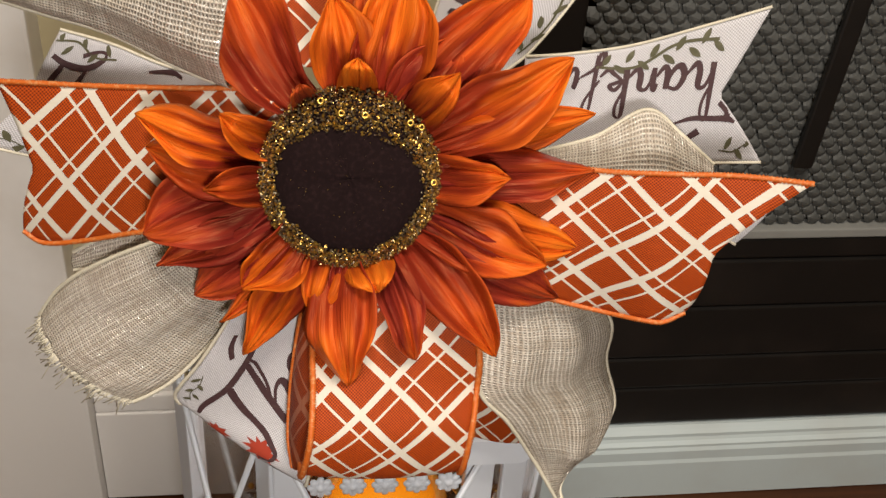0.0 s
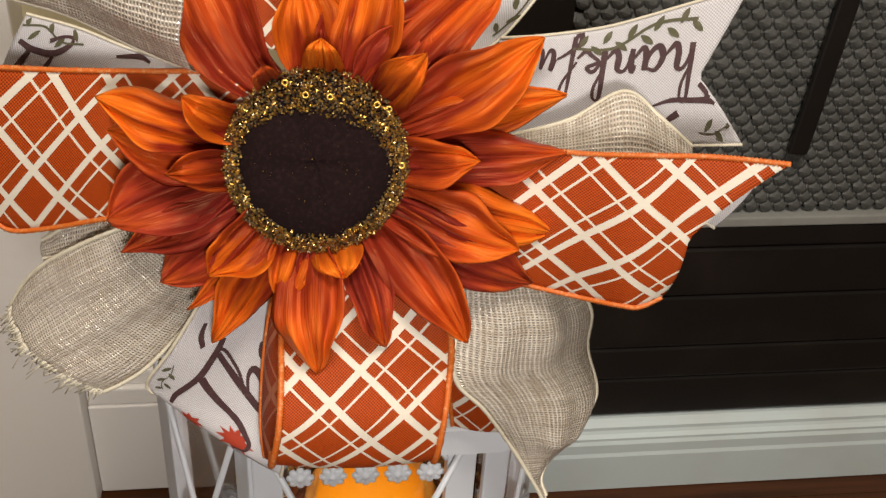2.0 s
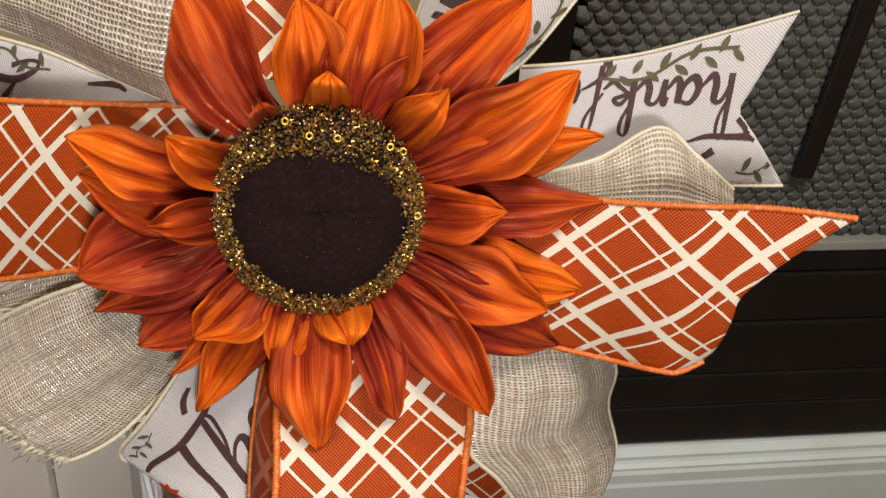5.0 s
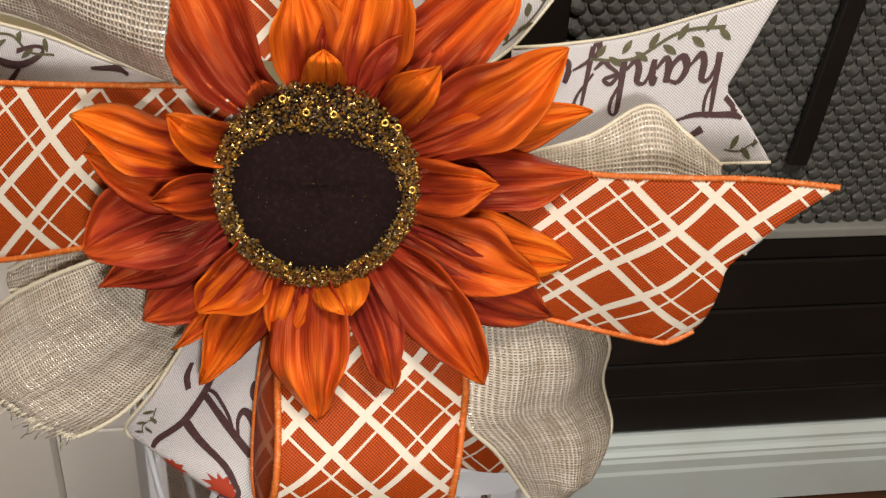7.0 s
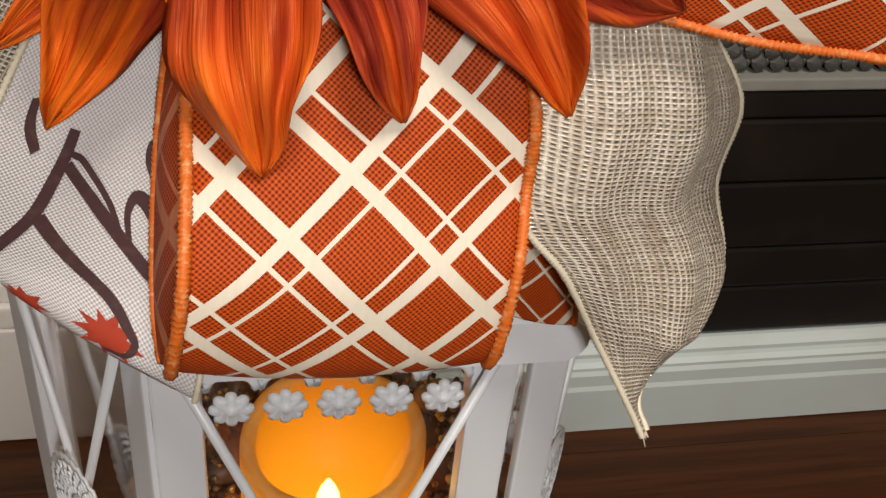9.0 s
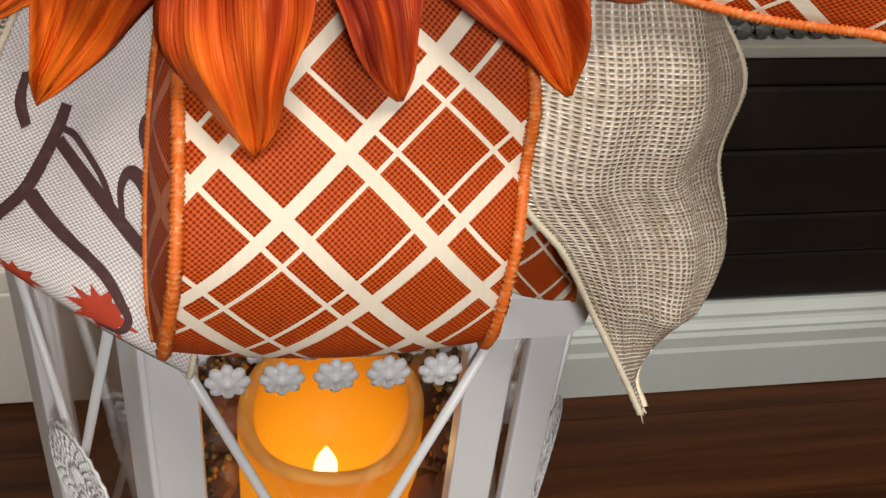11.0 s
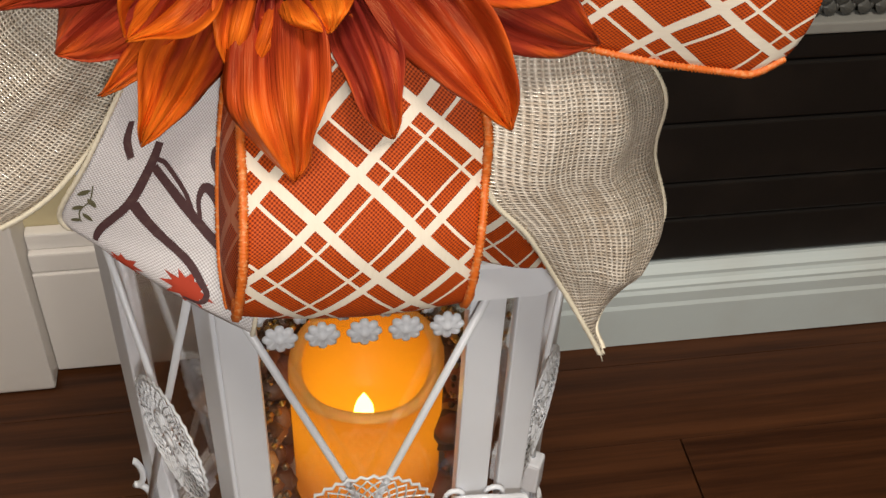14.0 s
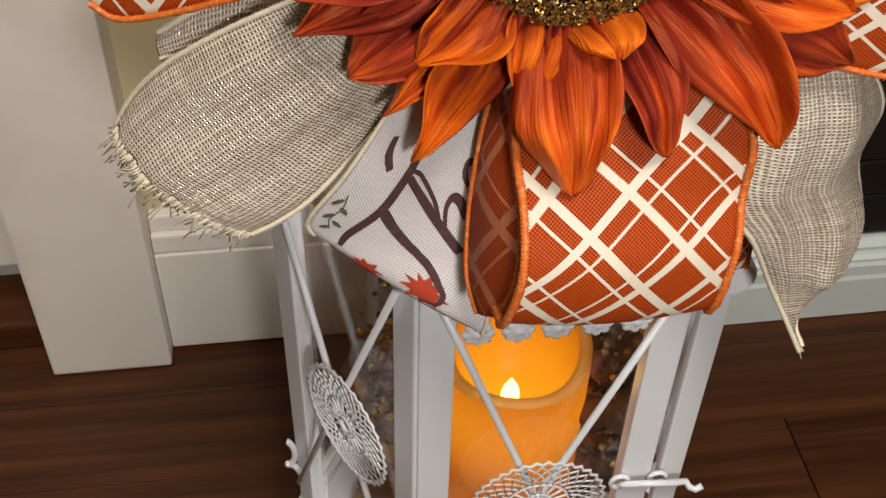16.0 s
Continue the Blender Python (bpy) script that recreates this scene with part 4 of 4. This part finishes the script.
def bow():
    b = thing("ribbon_bow", (0.066, 0.44, 0.50), "large bow of plaid, printed white and burlap ribbons on the lantern", "bow")
    hub = Matrix.Translation((-0.066, -0.44, -0.50))
    made = {}

    def add(name, sections, mat, label, edge, radius, **k):
        fray = k.pop("fray", 0.0)
        sec = [tuple(tuple(np.array(p) - np.array((0.066, 0.44, 0.50))) for p in s) for s in sections]
        rib = Ribbon(sec, **k)
        ob = ribbon(b, name, rib, mat, label, edge, radius, fray)
        made[ob.name] = (ob, rib)
        return ob, rib

    rust, white, burl = "rust ribbon with cream plaid lines", "white woven ribbon with brown script", "metallic burlap ribbon"
    add("plaid_tail", plaid_tail_top, PLAID, rust, EDGE_ORANGE, 0.0010, bulge=0.004, seed=3)
    ob, rib = add("white_tail", white_tail_top, WHITE, white, EDGE_CREAM, 0.0007, bulge=0.004, seed=2)
    word(ob, rib, "kful", (0.05, 0.30), 0, 0.0115, flip=-1)
    vine(ob, rib, 0.25, 0.95, 0.90, 0.92, 9)
    ob, rib = add("white_tail", white_tail_left, WHITE, white, EDGE_CREAM, 0.0007, bulge=0.002, seed=4, notch=0.06)
    ink(ob, rib, [(0.816, 0.141), (0.739, 0.085), (0.692, 0.081), (0.702, 0.134), (0.786, 0.221), (0.89, 0.228), (0.97, 0.19)], (0.0010, 0.0006, 0.0008, 0.0013, 0.0013, 0.0009))
    ink(ob, rib, [(0.90, 0.22), (0.93, 0.34), (0.97, 0.50)], (0.0011, 0.0014, 0.0014))
    ink(ob, rib, [(0.78, 0.22), (0.82, 0.36), (0.87, 0.52)], (0.0006, 0.0013, 0.0014))
    ink(ob, rib, [(0.438, 0.101), (0.318, 0.040), (0.268, 0.067)], (0.0005, 0.0013, 0.0007))
    vine(ob, rib, 0.62, 0.98, 0.10, 0.08, 5)
    vine(ob, rib, 0.80, 0.98, 0.92, 0.92, 4)
    ob, rib = add("white_tail", white_tail_right, WHITE, white, EDGE_CREAM, 0.0007, bulge=0.002, seed=5, notch=0.20)
    word(ob, rib, "hankful", (0.784, 0.258), 186, 0.0098, flip=-1)
    ink(ob, rib, [(0.985, 0.70), (0.96, 0.671), (0.89, 0.658), (0.809, 0.644), (0.719, 0.675)], (0.0006, 0.0013, 0.0011, 0.0010, 0.0004))
    ink(ob, rib, [(0.985, 0.54), (0.985, 0.617), (0.955, 0.671)], (0.0016, 0.0016, 0.0013))
    ink(ob, rib, [(0.799, 0.745), (0.756, 0.779), (0.699, 0.832)], (0.0015, 0.0013, 0.0005))
    vine(ob, rib, 0.36, 0.80, 0.14, 0.11, 10, 0.0066)
    vine(ob, rib, 0.80, 0.99, 0.90, 0.88, 4, 0.0065)
    add("white_tail", white_tail_lower, WHITE, white, EDGE_CREAM, 0.0006, bulge=0.001, seed=6)
    ob, rib = add("burlap_tail", burlap_tail_top, BURLAP, burl, EDGE_CREAM, 0.0009, bulge=0.012, ripple=0.0022, seed=7)
    add("burlap_tail", burlap_tail_right, BURLAP, burl, EDGE_CREAM, 0.0008, bulge=0.003, ripple=0.0010, seed=8)
    add("burlap_tail", burlap_fold_left, BURLAP, burl, EDGE_CREAM, 0.0009, bulge=0.002, seed=9)
    ob, rib = add("burlap_tail", burlap_tail_left, BURLAP, burl, EDGE_CREAM, 0.0009, bulge=0.012, ripple=0.0024, seed=10, notch=0.03, fray=0.05)
    frayed(ob, rib, 5, 170, 0.009)
    add("plaid_tail", plaid_tail_left, PLAID, rust, EDGE_ORANGE, 0.0011, bulge=0.004, notch=0.17, seed=11, shift=(0.0259, -0.0632))
    add("plaid_tail", plaid_tail_right, PLAID, rust, EDGE_ORANGE, 0.0011, bulge=0.005, notch=0.12, seed=12, flat=((0.1177, -1.1877, 0.1404), (1.0346, -0.0264, -0.0995)))
    add("plaid_tail", plaid_tail_lower, PLAID, rust, EDGE_ORANGE, 0.0009, bulge=0.002, seed=13)
    ob, rib = add("burlap_tail", burlap_tail_lower, BURLAP, burl, EDGE_CREAM, 0.0009, bulge=0.013, ripple=0.0030, seed=14)
    frayed(ob, rib, 6, 14, 0.003)
    ob, rib = add("white_loop", white_loop, WHITE, white, EDGE_CREAM, 0.0008, bulge=0.002, seed=15)
    ink(ob, rib, [(0.612, 0.166), (0.496, 0.216), (0.368, 0.286), (0.268, 0.307), (0.203, 0.322), (0.165, 0.327)], (0.0008, 0.0015, 0.0016, 0.0015, 0.0014))
    ink(ob, rib, [(0.13, 0.136), (0.175, 0.151), (0.218, 0.206)], (0.001, 0.0013, 0.0011))
    ink(ob, rib, [(0.358, 0.307), (0.444, 0.457), (0.536, 0.628), (0.609, 0.714), (0.647, 0.744), (0.692, 0.709), (0.702, 0.623)], (0.0018, 0.0018, 0.0017, 0.0014, 0.001, 0.0008, 0.0006))
    ink(ob, rib, [(0.228, 0.337), (0.288, 0.472), (0.371, 0.633), (0.459, 0.784)], (0.0012, 0.0014, 0.0016, 0.0017))
    ink(ob, rib, [(0.206, 0.342), (0.218, 0.402), (0.281, 0.528), (0.356, 0.618)], (0.0006, 0.0007, 0.0007, 0.0006))
    ink(ob, rib, [(0.368, 0.653), (0.301, 0.613), (0.263, 0.623), (0.271, 0.673), (0.321, 0.749)], (0.0006, 0.0008, 0.0014, 0.0016, 0.0015))
    ink(ob, rib, [(0.158, 0.688), (0.168, 0.648), (0.195, 0.653), (0.226, 0.693)], (0.0009, 0.0011, 0.0011, 0.0007))
    vine(ob, rib, 0.328, 0.509, 0.085, 0.111, 5, 0.0048)
    maple(ob, rib, (0.649, 0.633), 20, 0.0100)
    maple(ob, rib, (0.692, 0.296), 80, 0.0080)
    add("plaid_loop", plaid_loop_back, PLAID_BACK, "paler reverse side of the rust plaid ribbon", EDGE_ORANGE, 0.0010, bulge=0.002, seed=16)
    add("plaid_loop", plaid_loop, PLAID, rust, EDGE_ORANGE, 0.0013, bulge=0.0025, seed=17, shift=(0.0255, -0.0420), scale=1.062)
    # wrapped knot under the flower, and the wire that ties it to the lantern's top
    bm = bmesh.new()
    bmesh.ops.create_uvsphere(bm, u_segments=20, v_segments=12, radius=1.0, matrix=Matrix.Translation((0.0, -0.012, 0.075)) @ Matrix.Diagonal((0.030, 0.028, 0.030, 1)))
    part("knot", bm_mesh("knot", bm, BURLAP, True), b, "gathered burlap knot")
    part("tie_wire", tube_mesh("tie_wire", [(0.0, -0.01, 0.07), (0.005, 0.03, 0.03), (0.015, 0.07, -0.006)], 0.0035, EDGE_CREAM, 8), b, "covered wire tie")


bow()


# ---- sunflower ----
def sunflower():
    n = Vector((-0.0402, -0.8749, 0.4827))
    u = Vector((0.9989, -0.0459, 0.0)).normalized()
    v = n.cross(u).normalized()
    if v.z < 0:
        v = -v
    u = v.cross(n).normalized()
    place = Matrix(((u.x, v.x, n.x, 0.066), (u.y, v.y, n.y, 0.391), (u.z, v.z, n.z, 0.600), (0, 0, 0, 1))) @ Matrix.Translation((-0.0032, 0.0014, 0))
    fl = new("sunflower")
    fl.matrix_basis = place
    tagged(fl, "large artificial sunflower with orange satin petals on the bow", "flower")
    rng = random.Random(21)

    def petal(angle, length, width, lift, tone):
        """One satin petal: a pleated leaf with rolled edges, its spine bent aside and its tip curled."""
        ns, nw = 36, 23
        r0 = 0.016
        tip_lift = lift + 0.0004 * (len(fl.children) % 7)
        arch = rng.uniform(0.003, 0.008) * (1.4 if length < 0.06 else 1.0)
        cup = rng.choice((-1.1, -0.7, 0.7, 1.1)) * 0.0050
        twist = rng.uniform(-0.65, 0.65)
        sway = rng.choice((-1, 1)) * rng.uniform(0.001, 0.005) * min(1, length / 0.08)
        peak, point = rng.uniform(0.50, 0.66), rng.uniform(1.55, 2.1)
        curl = rng.choice((-0.0040, -0.0020, 0.0025, 0.0045)) * min(1, length / 0.07)
        roll = [rng.uniform(-0.0055, 0.0075) for _ in range(2)]
        pleats = [(2.2 + rng.uniform(-0.3, 0.5), 0.0026), (4.6 + rng.uniform(-0.6, 0.8), 0.0014), (8.5 + rng.uniform(-1, 1), 0.00055)]
        ph = [rng.uniform(0, 6) for _ in range(5)]
        verts, uvs = [], []
        for i in range(ns):
            s = i / (ns - 1)
            if s < peak:
                prof = 0.24 + 0.76 * math.sin(0.5 * math.pi * s / peak) ** 1.35
            else:
                prof = max(0.0, 1 - ((s - peak) / (1 - peak)) ** point) ** 0.86
            hw = max(0.0004, 0.58 * width * prof)
            r = r0 + (length - r0) * s
            root = -0.004
            out = max(0.0, (r - 0.0325) / max(0.004, length - 0.0325))
            h = root + (tip_lift - root) * min(1, out * 1.5) + arch * math.sin(math.pi * min(1, out)) + curl * s ** 5
            ends = min(1.0, 3.0 * prof) * (0.55 + 0.45 * math.sin(math.pi * min(1, s * 1.1)))
            for j in range(nw):
                c = 2 * j / (nw - 1) - 1
                edge = 1 + (0.10 * math.sin(9 * s + ph[0] + (2 if c > 0 else 0)) + 0.025 * math.sin(23 * s + ph[1] + c)) * abs(c)
                x = c * hw * edge + sway * math.sin(math.pi * s) + 0.35 * sway * s * s
                z = h + cup * (c * c - 0.35) * prof + twist * c * hw * s
                for k, (freq, amp) in enumerate(pleats):
                    z += amp * ends * math.cos(freq * math.pi * (c + 0.12 * math.sin(2.6 * s + ph[k])) + ph[k + 1])
                z -= 0.0016 * prof * math.exp(-(c / 0.10) ** 2)
                z += roll[0 if c < 0 else 1] * max(0.0, abs(c) - 0.5) ** 2 * 4 * prof
                z += 0.0009 * math.sin(8 * s + 3.5 * c + ph[4]) + 0.0013 * abs(c) ** 3 * math.sin(15 * s + ph[2] + 1.7 * c)
                z += ends * (0.0042 * noise.noise((r * 42, x * 70, ph[3] * 9)) + 0.0018 * noise.noise((r * 90, x * 190, ph[3] * 5)))
                x += 0.0022 * noise.noise((r * 60, ph[1] * 7, 2.0 if c > 0 else 7.0)) * c * min(1.0, 2 * prof)
                verts.append((r, x, z))
                uvs.append((0.5 + 0.5 * c * (0.3 + 0.7 * prof), s))
        faces = [(i * nw + j, (i + 1) * nw + j, (i + 1) * nw + j + 1, i * nw + j + 1) for i in range(ns - 1) for j in range(nw - 1)]
        ob = part("petal", mesh_of("petal", verts, faces, PETAL[tone], uvs), fl, {"o": "bright orange petal", "m": "rust orange petal", "r": "dark wine red petal"}[tone], Matrix.Rotation(radians(angle), 4, "Z"))
        thick = ob.modifiers.new("thickness", "SOLIDIFY")
        thick.thickness, thick.offset = 0.0004, 0.0

    petal(122.0, 0.0885, 0.0275, -0.007, 'm')
    petal(97.2, 0.0674, 0.0204, -0.001, 'o')
    petal(85.5, 0.0789, 0.0204, -0.007, 'm')
    petal(75.0, 0.0791, 0.0253, -0.001, 'o')
    petal(45.4, 0.0985, 0.0258, -0.007, 'm')
    petal(29.7, 0.0951, 0.0232, -0.001, 'o')
    petal(14.7, 0.0966, 0.0182, -0.007, 'o')
    petal(1.3, 0.0594, 0.0161, 0.010, 'm')
    petal(2.4, 0.0934, 0.0189, -0.001, 'r')
    petal(-16.5, 0.0955, 0.0193, -0.009, 'o')
    petal(-22.8, 0.0832, 0.0225, -0.003, 'm')
    petal(-29.3, 0.0975, 0.0204, -0.014, 'r')
    petal(-51.5, 0.0895, 0.0200, 0.0015, 'm')
    petal(-70.6, 0.0750, 0.0138, 0.0030, 'r')
    petal(-89.0, 0.0803, 0.0219, 0.0036, 'm')
    petal(-93.0, 0.0680, 0.0135, -0.014, 'r')
    petal(-75.0, 0.0440, 0.0172, 0.008, 'o')
    petal(-106.3, 0.0578, 0.0168, -0.010, 'o')
    petal(-120.2, 0.0845, 0.0165, -0.021, 'o')
    petal(-131.2, 0.0770, 0.0105, -0.021, 'm')
    petal(-133.8, 0.0603, 0.0180, -0.006, 'o')
    petal(-141.8, 0.0758, 0.0215, -0.015, 'r')
    petal(-162.3, 0.0812, 0.0258, -0.005, 'r')
    petal(-154.4, 0.0815, 0.0155, -0.014, 'r')
    petal(-175.0, 0.0532, 0.0130, 0.010, 'm')
    petal(171.5, 0.0757, 0.0225, 0.003, 'm')
    petal(163.6, 0.0802, 0.0167, 0.007, 'o')
    petal(154.2, 0.0524, 0.0129, 0.010, 'o')
    petal(87.4, 0.0432, 0.0124, 0.015, 'o')
    petal(45.5, 0.0555, 0.0155, 0.015, 'o')
    petal(119.2, 0.0384, 0.0099, 0.010, 'r')
    petal(51.9, 0.0694, 0.0193, -0.007, 'r')
    # seed cushion
    prof = [(0.0, 0.0148), (0.012, 0.0146), (0.020, 0.0138), (0.0245, 0.0120), (0.0285, 0.0085), (0.0318, 0.003), (0.030, -0.010)]
    k = 48
    verts = [(r * math.cos(t), r * math.sin(t), z + 0.0006 * math.sin(5 * t + 40 * r)) for r, z in prof for t in (2 * math.pi * i / k for i in range(k))]
    faces = [(i * k + j, i * k + (j + 1) % k, (i + 1) * k + (j + 1) % k, (i + 1) * k + j) for i in range(len(prof) - 1) for j in range(k)]
    part("seed_cushion", mesh_of("seed_cushion", verts, faces, SEED), fl, "dark brown plush seed cushion")
    # ring of glitter beads, wider towards the top
    pieces = []
    def gem(p, r):
        q = [(1, 0, 0), (0, 1, 0), (-1, 0, 0), (0, -1, 0), (0, 0, 1), (0, 0, -1)]
        rot = Euler((rng.uniform(0, 3), rng.uniform(0, 3), rng.uniform(0, 3))).to_matrix()
        vs = [tuple(Vector(p) + rot @ (Vector(c) * r * rng.uniform(0.7, 1.3))) for c in q]
        return vs, [(0, 1, 4), (1, 2, 4), (2, 3, 4), (3, 0, 4), (1, 0, 5), (2, 1, 5), (3, 2, 5), (0, 3, 5)]
    for i in range(6000):
        t = rng.uniform(0, 2 * math.pi)
        inner = 0.0270 - 0.0112 * max(0.0, math.sin(t + 0.15)) ** 1.2
        r = inner + (0.0340 - inner) * rng.random() ** 0.6 + rng.gauss(0, 0.0005)
        z = float(np.interp(r, [0.012, 0.020, 0.0245, 0.029, 0.032, 0.035], [0.0150, 0.0142, 0.0124, 0.0085, 0.004, 0.001]))
        pieces.append(gem((r * math.cos(t), r * math.sin(t), z + rng.uniform(0, 0.0012)), rng.choice((0.0003, 0.0004, 0.0005, 0.0006, 0.0007))))
    ob = part("glitter_ring", joined("glitter_ring", pieces, GLITTER, smooth=False), fl, "gold glitter beads")
    ob["kind"] = "stuff"
    sparse = []
    for i in range(110):
        t, r = rng.uniform(0, 2 * math.pi), 0.023 * rng.random() ** 0.5
        z = float(np.interp(r, [0.0, 0.012, 0.020, 0.0245], [0.0149, 0.0147, 0.0139, 0.0119]))
        sparse.append(gem((r * math.cos(t), r * math.sin(t), z), rng.uniform(0.00012, 0.00024)))
    ob = part("glitter_specks", joined("glitter_specks", sparse, GLITTER, smooth=False), fl, "stray gold specks")
    ob["kind"] = "stuff"
    # sequin rings in the glitter
    gold = material("gold_sequin", (0.78, 0.50, 0.10), 0.28, 0.7)[0]
    for t, r, z in ((1.95, 0.0300, 0.0085), (1.35, 0.0235, 0.0140), (1.72, 0.0238, 0.0142), (0.75, 0.0300, 0.0090), (-0.05, 0.0312, 0.0065), (0.62, 0.0325, 0.004)):
        p = [(r * math.cos(t) + 0.0010 * math.cos(a), r * math.sin(t) + 0.0010 * math.sin(a), z + 0.0009) for a in (2 * math.pi * i / 14 for i in range(14))]
        part("sequin", tube_mesh("sequin", p, 0.0004, gold, 5, True), fl, "gold ring sequin")


sunflower()


# ---- floor boards ----
def floor_boards():
    rng = random.Random(3)
    width = 0.083
    mesh = box_mesh("floorboard", -0.6, 0.6, -width / 2 + 0.0002, width / 2 - 0.0002, -0.004, 0.0, WOOD, 0.0004)
    for r in range(-3, 14):
        shift = rng.uniform(-0.6, 0.6)
        for c in range(-1, 2):
            ob = new("floorboard", mesh)
            ob.parent = FLOOR
            ob.matrix_basis = Matrix.Translation((shift + c * 1.2015, 0.86 - width * r, -0.0001 - 0.0002 * rng.random()))


floor_boards()
